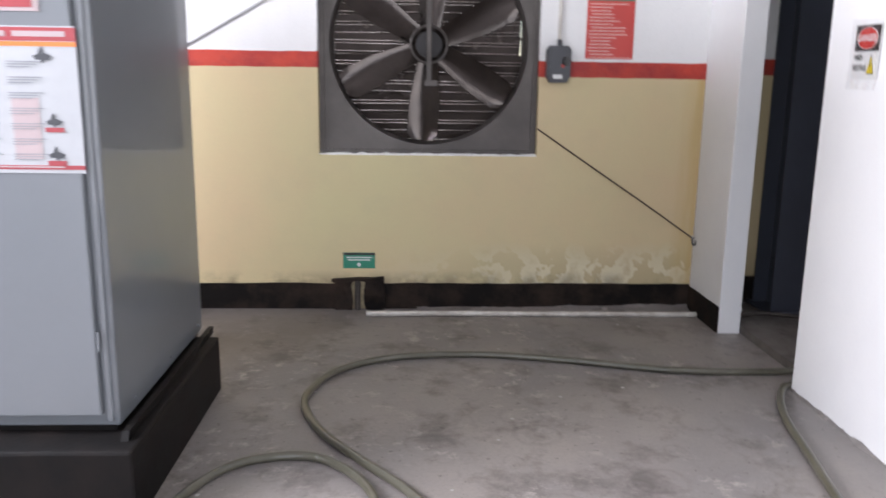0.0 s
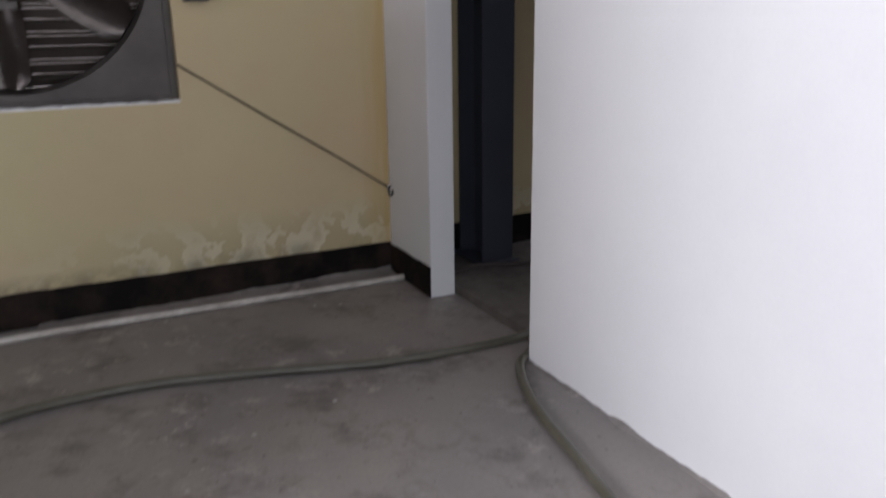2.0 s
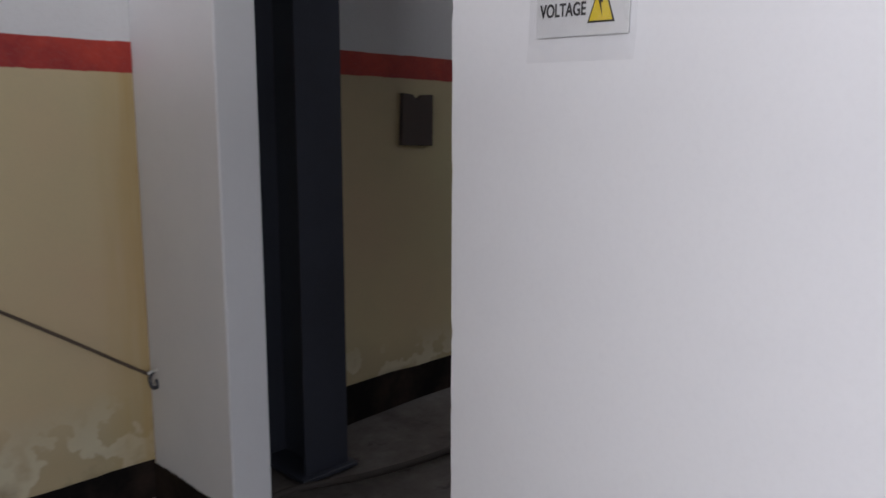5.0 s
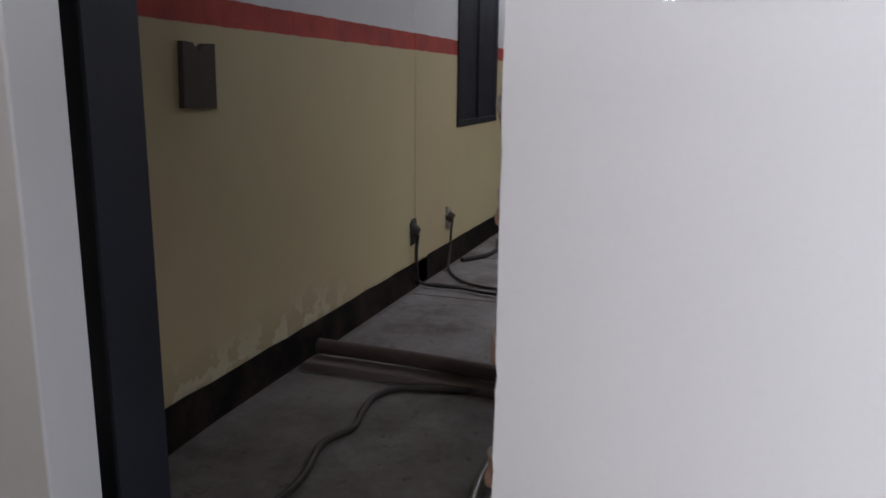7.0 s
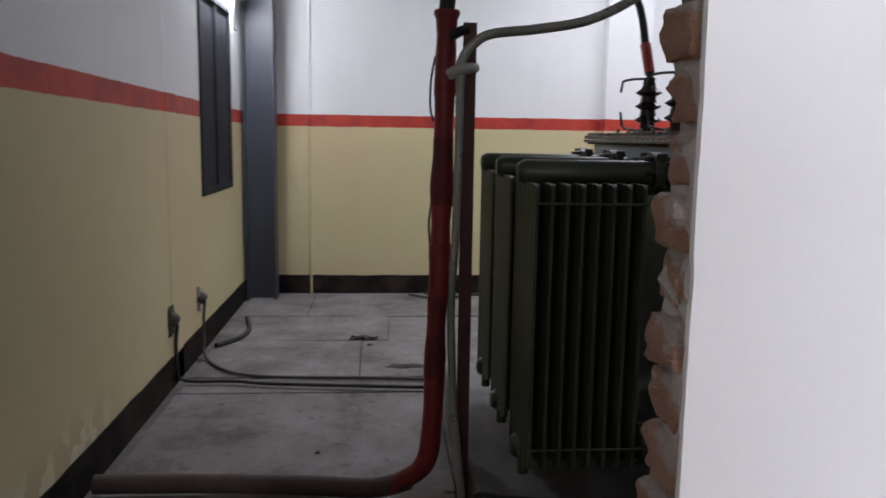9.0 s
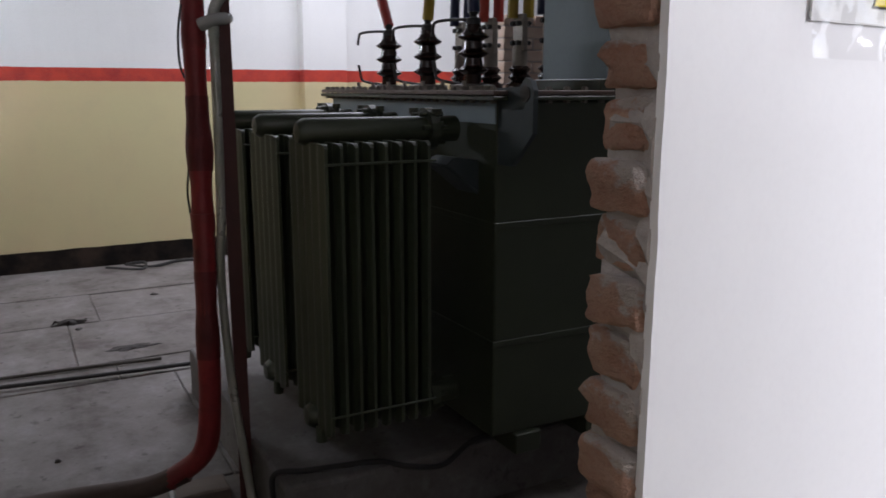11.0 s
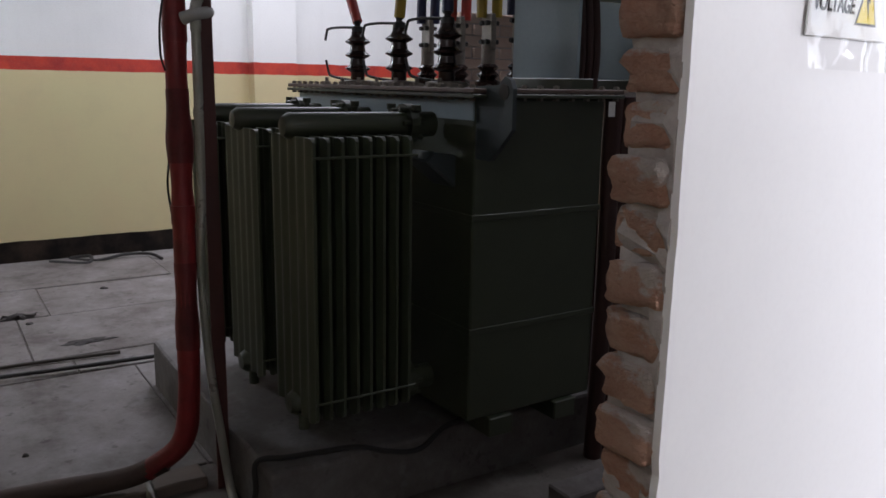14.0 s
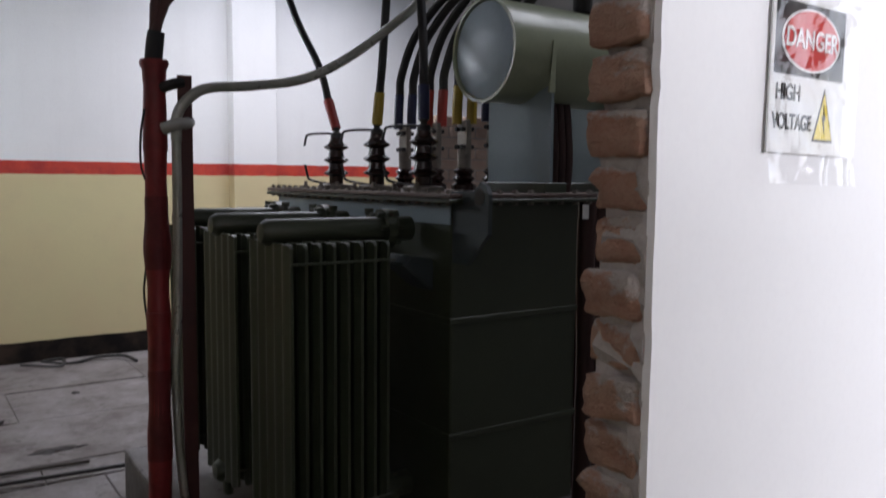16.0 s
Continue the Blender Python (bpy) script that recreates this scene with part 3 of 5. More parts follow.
def skirting(name, a, b, label):
    bm = B()
    box(bm, a, b, 0.002)
    bmesh.ops.subdivide_edges(bm, edges=[e for e in bm.edges if (e.verts[0].co - e.verts[1].co).length > 0.5], cuts=40)
    for v in bm.verts:
        if v.co.z > (a[2] + b[2]) / 2 + 0.01:
            v.co.z += 0.006 * noise.noise(v.co * 5) + 0.003 * noise.noise(v.co * 23)
    structure(name, bm, SKIRT, label)


skirting("baseboard_fan_left", (-6.0, W - 0.007, 0.0), (-2.45, W + 0.01, 0.178), "black painted skirting with dust along the floor")
skirting("baseboard_fan", (-2.14, W - 0.007, 0.0), (-0.03, W + 0.01, 0.180), "black painted skirting, damp and dusty")
skirting("baseboard_stub", (-0.035, 0.931, 0.0), (-0.022, W - 0.008, 0.168), "black painted skirting on the wall end")
skirting("baseboard_bay", (0.12, W - 0.007, -0.02), (FAR, W + 0.01, 0.240), "black painted skirting of the bay")
skirting("baseboard_far", (FAR - 0.007, -1.55, 0.02), (FAR + 0.01, W - 0.01, 0.240), "black painted skirting under the far wall")


def i_column(name, x0, x1, y0, y1, foot, label):
    bm = B()
    t = 0.012
    box(bm, (x0, y0, foot), (x1, y0 + t, TOP))
    box(bm, (x0, y1 - t, foot), (x1, y1, TOP))
    box(bm, ((x0 + x1) / 2 - 0.005, y0 + t, foot), ((x0 + x1) / 2 + 0.005, y1 - t, TOP))
    ob = single(name, bm, STEEL, label, "steel column", "steel columns")
    bm = B()
    box(bm, (x0 - 0.03, y0 - 0.03, foot), (x1 + 0.03, min(y1 + 0.03, W - 0.01), foot + 0.016), 0.002)
    part("base_plate", bm, STEEL, ob)


i_column("steel_column", 0.40, 0.598, 1.145, 1.43, BAY - 0.02, "dark grey painted steel column beside the doorway")
i_column("steel_column", 5.72, 5.90, 1.21, 1.455, BAY - 0.04, "dark grey painted steel column in the far corner")

# bay window: a dark meshed frame in its opening
win = thing("window_bay", (4.77, W + 0.08, WZ0), "dark steel window with two dusty dark panes", "window", kind="structure")
bm = B()
t = 0.045
for a, b in (((WX0, WZ0), (WX1, WZ0 + t)), ((WX0, WZ1 - t), (WX1, WZ1)), ((WX0, WZ0 + t), (WX0 + t, WZ1 - t)), ((WX1 - t, WZ0 + t), (WX1, WZ1 - t)),
             ((4.75, WZ0 + t), (4.79, WZ1 - t))):
    box(bm, (a[0], W - 0.012, a[1]), (b[0], W + 0.06, b[1]), 0.003)
part("window_frame", bm, WINDOW, win)
for x0, x1 in ((WX0 + t, 4.75), (4.79, WX1 - t)):
    bm = B()
    box(bm, (x0, W + 0.006, WZ0 + t), (x1, W + 0.012, WZ1 - t))
    part("pane", bm, WINDOW, win)

# ---- main room ----
# exhaust fan in the wall
fan = thing("exhaust_fan", (FX, W + 0.1, FZ - FH), "large dusty six-blade exhaust fan set in the wall", "fan")
F0 = W + 0.055
bm = B()
for s in (-1, 1):
    box(bm, (FX + s * FH, F0, FZ - FH), (FX + s * (FH - 0.035), W + 0.24, FZ + FH), 0.002)
    box(bm, (FX - FH + 0.035, F0, FZ + s * FH), (FX + FH - 0.035, W + 0.24, FZ + s * (FH - 0.035)), 0.002)
part("housing", bm, GALV, fan)
R = 0.645
bm = B()
inner, outer, deep = [], [], []
for k in range(64):
    a = 2 * math.pi * k / 64
    c, s = math.cos(a), math.sin(a)
    q = (FH - 0.035) / max(abs(c), abs(s))
    outer.append(bm.verts.new((FX + q * c, F0 + 0.012, FZ + q * s)))
    inner.append(bm.verts.new((FX + R * c, F0 + 0.016, FZ + R * s)))
    deep.append(bm.verts.new((FX + (R - 0.015) * c, F0 + 0.10, FZ + (R - 0.015) * s)))
for k in range(64):
    j = (k + 1) % 64
    bm.faces.new((outer[k], outer[j], inner[j], inner[k]))
    bm.faces.new((inner[k], inner[j], deep[j], deep[k]))
part("shroud", bm, GALV, fan, "dusty plate with a round opening", True)
hub = part("hub", lathe(B(), [(0.015, -0.045), (0.03, -0.045), (0.05, -0.03), (0.085, -0.01), (0.085, 0.03), (0.02, 0.04)], Matrix.Translation((FX, F0 + 0.07, FZ)) @ pose(0, 0, 0, 90), 24), RUBBER, fan, soft=True)
for k in range(6):
    ang = radians(266 + 60 * k)
    bm = B()
    rows = 13
    grid = []
    for i in range(rows):
        u = i / (rows - 1)
        r = 0.075 + 0.545 * u
        half = (0.074 + 0.036 * min(1, u * 1.9)) * (1 if u < 0.9 else math.sqrt(max(0.4, 1 - ((u - 0.9) / 0.12) ** 2)))
        tilt = radians(34 - 16 * u)
        line = []
        for j in range(8):
            w = (j / 7 - 0.5) * 2 * half
            lift = 0.022 * (1 - (w / half) ** 2)
            line.append((r, w * math.cos(tilt), -w * math.sin(tilt) * 0.75 + lift))
        grid.append(line)
    for side in (0, 0.004):
        vs = [[bm.verts.new((FX + p[0] * math.cos(ang) - p[1] * math.sin(ang), F0 + 0.075 + p[2] + side, FZ + p[0] * math.sin(ang) + p[1] * math.cos(ang))) for p in line] for line in grid]
        for i in range(rows - 1):
            for j in range(7):
                bm.faces.new((vs[i][j], vs[i + 1][j], vs[i + 1][j + 1], vs[i][j + 1]))
    part("blade", bm, BLADE, fan, soft=True)
bm = B()
box(bm, (FX - 0.017, F0 + 0.004, FZ - 0.245), (FX + 0.017, F0 + 0.026, FZ + FH - 0.03), 0.003)
box(bm, (FX - 0.03, F0 + 0.002, FZ - 0.265), (FX + 0.055, F0 + 0.03, FZ - 0.225), 0.004)
part("bearing_bar", bm, GALV, fan)
bm = B()
box(bm, (FX - 0.014, F0 + 0.125, FZ - FH + 0.03), (FX + 0.014, F0 + 0.14, FZ - 0.08), 0.003)
part("rear_bar", bm, GALV, fan)
bm = B()
tube(bm, [(FX + 0.118 * math.cos(2 * math.pi * k / 28), F0 + 0.034, FZ + 0.118 * math.sin(2 * math.pi * k / 28)) for k in range(29)], 0.008, 8, 1)
part("pulley", bm, GALV, fan, soft=True)
for s in (-1, 1):       # stiles that carry the slats' ends
    bm = B()
    box(bm, (FX + s * 0.616, W + 0.20, FZ - FH + 0.035), (FX + s * (FH - 0.035), W + 0.236, FZ + FH - 0.035), 0.002)
    part("shutter_stile", bm, GALV, fan)
random.seed(21)
for k in range(11):
    z = FZ - FH + 0.075 + k * 0.128
    bm = B()
    left, right = FX - 0.622, FX + (0.609 if k in (5, 6) else 0.622)
    rail = [(W + 0.185, z + 0.062), (W + 0.195, z + 0.064), (W + 0.232, z - 0.062), (W + 0.236, z - 0.075), (W + 0.226, z - 0.064)]
    prism(bm, rail, 0, left, right)
    ribs = B()
    for dz in (-0.068, -0.048, 0.0, 0.020):
        rod(ribs, (left, W + 0.206 - 0.28 * dz, z + dz), (right, W + 0.206 - 0.28 * dz, z + dz), 0.0048, seg=12)
    if k in (3, 5, 6, 8, 9):
        for mesh in (bm, ribs):
            bmesh.ops.rotate(mesh, verts=mesh.verts[:], cent=(FX, W + 0.2, z + 0.06), matrix=Matrix.Rotation(radians(-3), 3, "X") @ Matrix.Rotation(radians(0.6 if k % 2 else -0.7), 3, "Y"))
    slat = part("shutter_slat", bm, LOUVRE, fan)
    part("rib", ribs, RIB, slat, "bright rolled ribs", True)
    for s in (-1, 1):
        part("pivot", rod(B(), (FX + s * 0.60, W + 0.20, z + 0.05), (FX + s * 0.645, W + 0.20, z + 0.05), 0.008, seg=8), GALV, fan)
bm = B()
box(bm, (FX - FH, W + 0.012, FZ - FH - 0.004), (FX + FH, W + 0.06, FZ - FH + 0.012))
bmesh.ops.subdivide_edges(bm, edges=[e for e in bm.edges if (e.verts[0].co - e.verts[1].co).length > 0.5], cuts=60)
rough_up(bm, 0.010, 24, 0)
part("mortar_sill", bm, WHITE, fan, "rough whitewashed mortar bed")

# electrical cabinet on its black plinth
bm = B()
box(bm, (-4.6, -1.22, 0.0), (-2.886, 0.03, 0.275), 0.012, 2)
rough_up(bm, 0.006, 5, 0)
single("cabinet_plinth", bm, BLACKPAINT, "black painted concrete plinth with chipped edges under the cabinet", "plinth")
cab = thing("electrical_cabinet", (-3.4, -0.5, 0.275), "tall grey enamelled steel electrical cabinet on a black plinth", "cabinet")
bm = B()
box(bm, (-4.5, -1.06, 0.30), (-2.98, 0.08, 2.35), 0.006, 2)
part("body", bm, CABINET, cab)
bm = B()
box(bm, (-4.48, -1.04, 0.272), (-3.0, 0.06, 0.30))
part("base_frame", bm, BLACKPAINT, cab)
door = B()
box(door, (-4.2, -1.085, 0.345), (-3.035, -1.06, 2.33), 0.006, 2)
door = part("door", door, CABINET, cab)
bm = B()
for a, b in (((-3.022, 0.32), (-3.000, 2.34)),):
    box(bm, (a[0], -1.073, a[1]), (b[0], -1.058, b[1]), 0.003)
part("edge_strip", bm, CABINET, cab)
for z in (0.62, 1.35, 2.1):
    bm = B()
    rod(bm, (-3.028, -1.08, z - 0.035), (-3.028, -1.08, z + 0.035), 0.006, seg=10)
    part("hinge", bm, CABINET, door, soft=True)
for y in (-0.9, -0.45, 0.0):
    part("side_screw", rod(B(), (-2.985, y, 0.34), (-2.974, y, 0.34), 0.008, seg=8), CABINET, cab)
bm = B()
prism(bm, [(-1.14, 0.275), (-1.12, 0.305), (0.10, 0.305), (0.08, 0.275)], 0, -2.955, -2.93)
part("sealing_strip", bm, BLACKPAINT, cab)


def flat(x0, x1, z0, z1, y, d=0.0012):
    return box(B(), (x0, y - d, z0), (x1, y, z1))


def poster(x0, x1, z0, z1, y):
    p = thing("safety_poster", ((x0 + x1) / 2, y, z0), "white printed safety poster with red header and footer on the cabinet", "poster")
    part("sheet", flat(x0, x1, z0, z1, y), POSTER, p)
    w, h, f = x1 - x0, z1 - z0, y - 0.0014
    part("header", flat(x0, x1, z1 - 0.10 * h, z1 - 0.005, f), POSTER_RED, p)
    part("subheader", flat(x0, x1, z1 - 0.135 * h, z1 - 0.105 * h, f), SIGN_ORANGE, p)
    part("footer", flat(x0, x1, z0 + 0.012, z0 + 0.055 * h, f), POSTER_RED, p)
    for u0, u1 in ((0.05, 0.30), (0.34, 0.60), (0.64, 0.94)):
        part("title_bar", flat(x0 + u0 * w, x0 + u1 * w, z1 - 0.072 * h, z1 - 0.035 * h, f - 0.001), POSTER_PINK, p)
    part("footer_bar", flat(x0 + 0.05 * w, x1 - 0.12 * w, z0 + 0.026 * h + 0.006, z0 + 0.036 * h + 0.006, f - 0.001), POSTER_PINK, p)
    part("grey_block", flat(x0 + 0.36 * w, x0 + 0.50 * w, z0 + 0.58 * h, z0 + 0.74 * h, f), POSTER_GREY, p)
    part("pink_panel", flat(x0 + 0.60 * w, x0 + 0.76 * w, z0 + 0.10 * h, z0 + 0.52 * h, f), POSTER_PINK, p)
    for i in range(7):
        for j in range(3):
            u = x0 + (0.05 + 0.27 * j) * w
            v = z0 + (0.13 + 0.105 * i) * h
            for k in range(3):
                part("text_bar", flat(u, u + (0.20 - 0.03 * k) * w, v - 0.018 * k * h, v - 0.018 * k * h + 0.006 * h, f - 0.001), POSTER_GREY, p)
    for u, v, s in ((0.80, 0.80, 1.0), (0.84, 0.36, 0.9), (0.84, 0.13, 0.9), (0.30, 0.20, 1.3), (0.35, 0.60, 1.0)):
        bm = B()
        cx, cz = x0 + u * w, z0 + v * h
        prism(bm, [(cx + s * 0.032 * r * math.cos(a), cz + s * 0.032 * r * math.sin(a)) for a, r in zip([k * math.pi / 6 for k in range(12)], (0.95, 0.5, 0.35, 1.0, 0.6, 0.45, 0.9, 0.75, 0.4, 0.7, 0.5, 0.8))], 1, f - 0.0024, f - 0.001)
        part("printed_figure", bm, GREYBOX if s < 1.2 else SIGN_BLACK, p)
        if v < 0.5:
            part("red_base", flat(cx - 0.03, cx + 0.03, cz - 0.035, cz - 0.02, f - 0.001), POSTER_RED, p)


poster(-3.57, -3.022, 1.203, 1.672, -1.0865)
p = thing("safety_poster", (-3.4, -1.0865, 1.70), "red-edged printed notice high on the cabinet", "poster")
part("sheet", flat(-3.62, -3.13, 1.716, 2.15, -1.0865), POSTER_PINK, p)
part("red_border", flat(-3.612, -3.15, 1.728, 1.752, -1.088), POSTER_RED, p)
part("red_panel", flat(-3.612, -3.15, 1.775, 2.13, -1.088), POSTER_RED, p)

# on the fan wall
sw = thing("isolator_switch", (-1.0, W, 1.52), "charcoal plastic isolator switch box with rotary handle", "switch box")
bm = B()
prism(bm, [(-1.083, 1.725), (-1.083, 1.56), (-1.06, 1.52), (-0.952, 1.52), (-0.930, 1.56), (-0.930, 1.725), (-0.948, 1.75), (-1.065, 1.75)], 1, W - 0.075, W)
bmesh.ops.bevel(bm, geom=[e for e in bm.edges if all(v.co.y < W - 0.07 for v in e.verts)], offset=0.012, segments=2, affect="EDGES")
part("box", bm, GREYBOX, sw)
bm = B()
rod(bm, (-0.965, W - 0.075, 1.655), (-0.965, W - 0.105, 1.655), 0.026, 0.02, 16)
box(bm, (-0.975, W - 0.115, 1.632), (-0.955, W - 0.10, 1.682), 0.003)
part("rotary_handle", bm, SIGN_BLACK, sw)
part("indicator", rod(B(), (-0.985, W - 0.076, 1.625), (-0.985, W - 0.081, 1.625), 0.011, seg=12), SIGN_RED, sw)
part("rating_plate", flat(-1.045, -0.985, 1.545, 1.572, W - 0.0755), SIGN_WHITE, sw)
part("gland", rod(B(), (-1.0, W - 0.03, 1.745), (-1.0, W - 0.03, 1.79), 0.016, seg=12), GREYBOX, sw)
single("switch_conduit", rod(B(), (-1.0, W - 0.012, 1.78), (-1.0, W - 0.012, TOP), 0.011, seg=10), PVC, "thin white conduit above the isolator switch", "conduit", soft=True)

rp = thing("instruction_board", (-0.675, W, 1.673), "red instruction board with white lines and green header", "notice board")
part("board", box(B(), (-0.828, W - 0.006, 1.673), (-0.521, W, 2.13), 0.001), SIGN_RED, rp)
part("header", flat(-0.823, -0.526, 2.035, 2.125, W - 0.0062), SIGN_GREEN, rp)
part("lower_border", flat(-0.818, -0.531, 1.680, 1.684, W - 0.0062), SIGN_PINK, rp)
random.seed(4)
for i in range(16):
    z = 1.70 + i * 0.0208
    x0 = -0.812 if i % 4 else -0.800
    part("text_bar", flat(x0, x0 + random.uniform(0.12, 0.26), z, z + 0.0055, W - 0.0062), SIGN_PINK, rp)

gs = thing("earth_pit_sign", (-2.29, W, 0.281), "small green sign with white lettering bars", "sign")
part("plate", box(B(), (-2.397, W - 0.004, 0.281), (-2.183, W, 0.389), 0.001), SIGN_GREEN, gs)
part("upper_band", flat(-2.397, -2.183, 0.372, 0.387, W - 0.0042), SIGN_BLACK, gs)
for x0, x1, z in ((-2.375, -2.205, 0.352), (-2.365, -2.215, 0.335)):
    part("text_bar", flat(x0, x1, z, z + 0.008, W - 0.0042), SIGN_WHITE, gs)
part("symbol", rod(B(), (-2.29, W - 0.004, 0.307), (-2.29, W - 0.0056, 0.307), 0.013, seg=16), SIGN_WHITE, gs)

bm = B()
box(bm, (-2.455, W - 0.035, 0.0), (-2.34, W + 0.02, 0.205))
box(bm, (-2.25, W - 0.045, 0.0), (-2.125, W + 0.02, 0.195))
box(bm, (-2.47, W - 0.05, 0.195), (-2.12, W + 0.02, 0.222))
rough_up(bm, 0.022, 11, 3)
single("cable_entry", bm, SKIRT, "broken mortar round a cable entry in the skirting", "cable entry")
bm = B()
box(bm, (-2.345, W + 0.002, 0.0), (-2.245, W + 0.015, 0.2))
single("cable_pipe", tube(bm, [(-2.30, W - 0.02, 0.0), (-2.30, W - 0.022, 0.10), (-2.30, W - 0.015, 0.2)], 0.02, 8, 3), DUSTY, "dusty conduit stump in the broken skirting", "pipe")

bm = B()
tube(bm, [(-2.235, 1.293, 0.018), (-1.6, 1.300, 0.018), (-0.9, 1.288, 0.018), (-0.038, 1.278, 0.018)], 0.018, 10, 8)
single("floor_pipe", bm, PVC, "dusty white PVC pipe lying along the wall", "pipe", soft=True)
bm = B()
tube(bm, [(0.118, 1.275, 0.036), (0.26, 1.262, 0.066)], 0.0145, 10, 2)
single("floor_pipe_end", bm, PVC, "short white PVC pipe end past the wall end", "pipe", soft=True)

bm = B()
tube(bm, [(-1.123, W - 0.008, 1.225), (-0.7, W - 0.010, 0.945), (-0.35, W - 0.011, 0.715), (-0.10, W - 0.010, 0.545), (-0.045, W - 0.03, 0.510)], 0.0055, 7, 6)
single("slack_cord", bm, CORD, "brown cord tied from the fan to the wall end", "cord", soft=True)
hk = thing("cord_hook", (-0.035, 1.43, 0.48), "small steel hook with a white tie on the wall end", "hook")
part("ring", tube(B(), [(-0.03, 1.435, 0.525), (-0.045, 1.44, 0.50), (-0.042, 1.43, 0.465), (-0.03, 1.415, 0.47), (-0.03, 1.42, 0.495)], 0.007, 8, 5), GREYBOX, hk, soft=True)
part("tie", tube(B(), [(-0.05, W - 0.035, 0.512), (-0.038, 1.435, 0.522), (-0.03, 1.41, 0.53)], 0.006, 7, 5), SIGN_WHITE, hk, soft=True)
bm = B()
tube(bm, [(-3.45, W - 0.01, 1.672), (-3.283, W - 0.01, 1.764), (-2.86, W - 0.012, 2.003), (-2.5, W - 0.012, 2.20)], 0.0055, 7, 4)
single("fan_supply_wire", bm, SIGN_GREY, "grey wire running up the wall to the fan", "wire", soft=True)

bm = B()
nx = 60
rows_ = []
for i in range(nx + 1):
    x = -1.9 + 1.86 * i / nx
    t = 0.3 + 0.7 * max(0, (x + 1.2) / 1.2) + 0.35 * noise.noise(Vector((x * 4, 0, 0)))
    d, h = 0.05 + 0.085 * max(0.1, t), 0.004 + 0.036 * max(0.05, t)
    rows_.append([bm.verts.new(p) for p in ((x, W - 0.007, 0.0), (x, W - 0.007, h + 0.012 * noise.noise(Vector((x * 17, 2, 0)))), (x, W - 0.03, h * 0.6), (x, W - d * 0.7, h * 0.22), (x, W - d - 0.02 * noise.noise(Vector((x * 13, 5, 0))), 0.001))])
for u, v in zip(rows_, rows_[1:]):
    for j in range(4):
        bm.faces.new((u[j], u[j + 1], v[j + 1], v[j]))
single("dust_drift", bm, FLOOR, "grey dust drifted against the black skirting", "dust", kind="stuff", soft=True)

# water hoses on the floor
H = 0.0185
bm = B()
tube(bm, [(2.05, 0.28, 0.10), (1.2, 0.35, 0.10), (0.6, 0.24, 0.10), (0.25, 0.205, 0.085), (0.06, 0.206, 0.022), (-0.51, 0.233, H), (-1.09, 0.395, H), (-1.552, 0.489, H), (-2.028, 0.443, H), (-2.322, 0.242, H),
          (-2.437, -0.033, H), (-2.438, -0.242, H), (-2.329, -0.519, H), (-2.143, -0.785, H), (-1.95, -1.04, H), (-1.82, -1.32, H), (-1.80, -1.8, H), (-1.95, -2.6, H), (-1.7, -3.6, H), (-2.2, -5.0, H)], H, 12, 10, 0.05)
single("water_hose", bm, HOSE, "green translucent hose looping across the concrete floor", "hose", "floor hoses", soft=True)
bm = B()
tube(bm, [(0.35, 0.36, 0.10), (0.16, 0.16, 0.05), (0.02, 0.035, H), (-0.06, -0.03, H), (-0.155, -0.213, H), (-0.232, -0.457, H), (-0.30, -0.815, H), (-0.375, -1.20, H), (-0.42, -1.55, H), (-0.5, -2.2, H), (-0.45, -3.2, H), (-0.8, -4.6, H)], H, 12, 10, 0.05)
single("water_hose", bm, HOSE, "green translucent hose running along the white partition", "hose", "floor hoses", soft=True)
bm = B()
tube(bm, [(-2.84, -1.25, H), (-2.753, -0.979, H), (-2.633, -0.804, H), (-2.448, -0.738, H), (-2.293, -0.772, H), (-2.142, -0.939, H), (-2.07, -1.127, H), (-2.082, -1.333, H), (-2.2, -1.9, H), (-2.5, -3.0, H), (-2.4, -4.5, H)], H, 12, 10, 0.05)
single("water_hose", bm, HOSE, "green translucent hose loop beside the cabinet plinth", "hose", "floor hoses", soft=True)

# high-voltage sign on the partition
sg = thing("warning_sign", (0, -0.33, 1.51), "white danger sign in a glossy plastic pouch on the partition", "sign")
TILT = Matrix.Translation((0, -0.33, 1.66)) @ Matrix.Rotation(radians(1.0), 4, "X") @ Matrix.Translation((0, 0.33, -1.66))


def on_wall(y0, y1, z0, z1, depth, t=0.0006):
    bm = box(B(), (-depth - t, y0, z0), (-depth, y1, z1))
    bm.transform(TILT)
    return bm


part("board", on_wall(-0.430, -0.230, 1.552, 1.782, 0.004, 0.003), SIGN_WHITE, sg)
part("black_panel", on_wall(-0.422, -0.238, 1.668, 1.776, 0.0072), SIGN_BLACK, sg)
for rr, mm, dd in ((1.0, SIGN_WHITE, 0.0079), (0.93, SIGN_RED, 0.0086)):
    bm = B()
    prism(bm, [(-0.33 + 0.078 * rr * math.cos(2 * math.pi * k / 40), 1.722 + 0.047 * rr * math.sin(2 * math.pi * k / 40)) for k in range(40)], 0, -dd - 0.0006, -dd)
    bm.transform(TILT)
    part("oval_rim" if rr == 1 else "red_oval", bm, mm, sg)
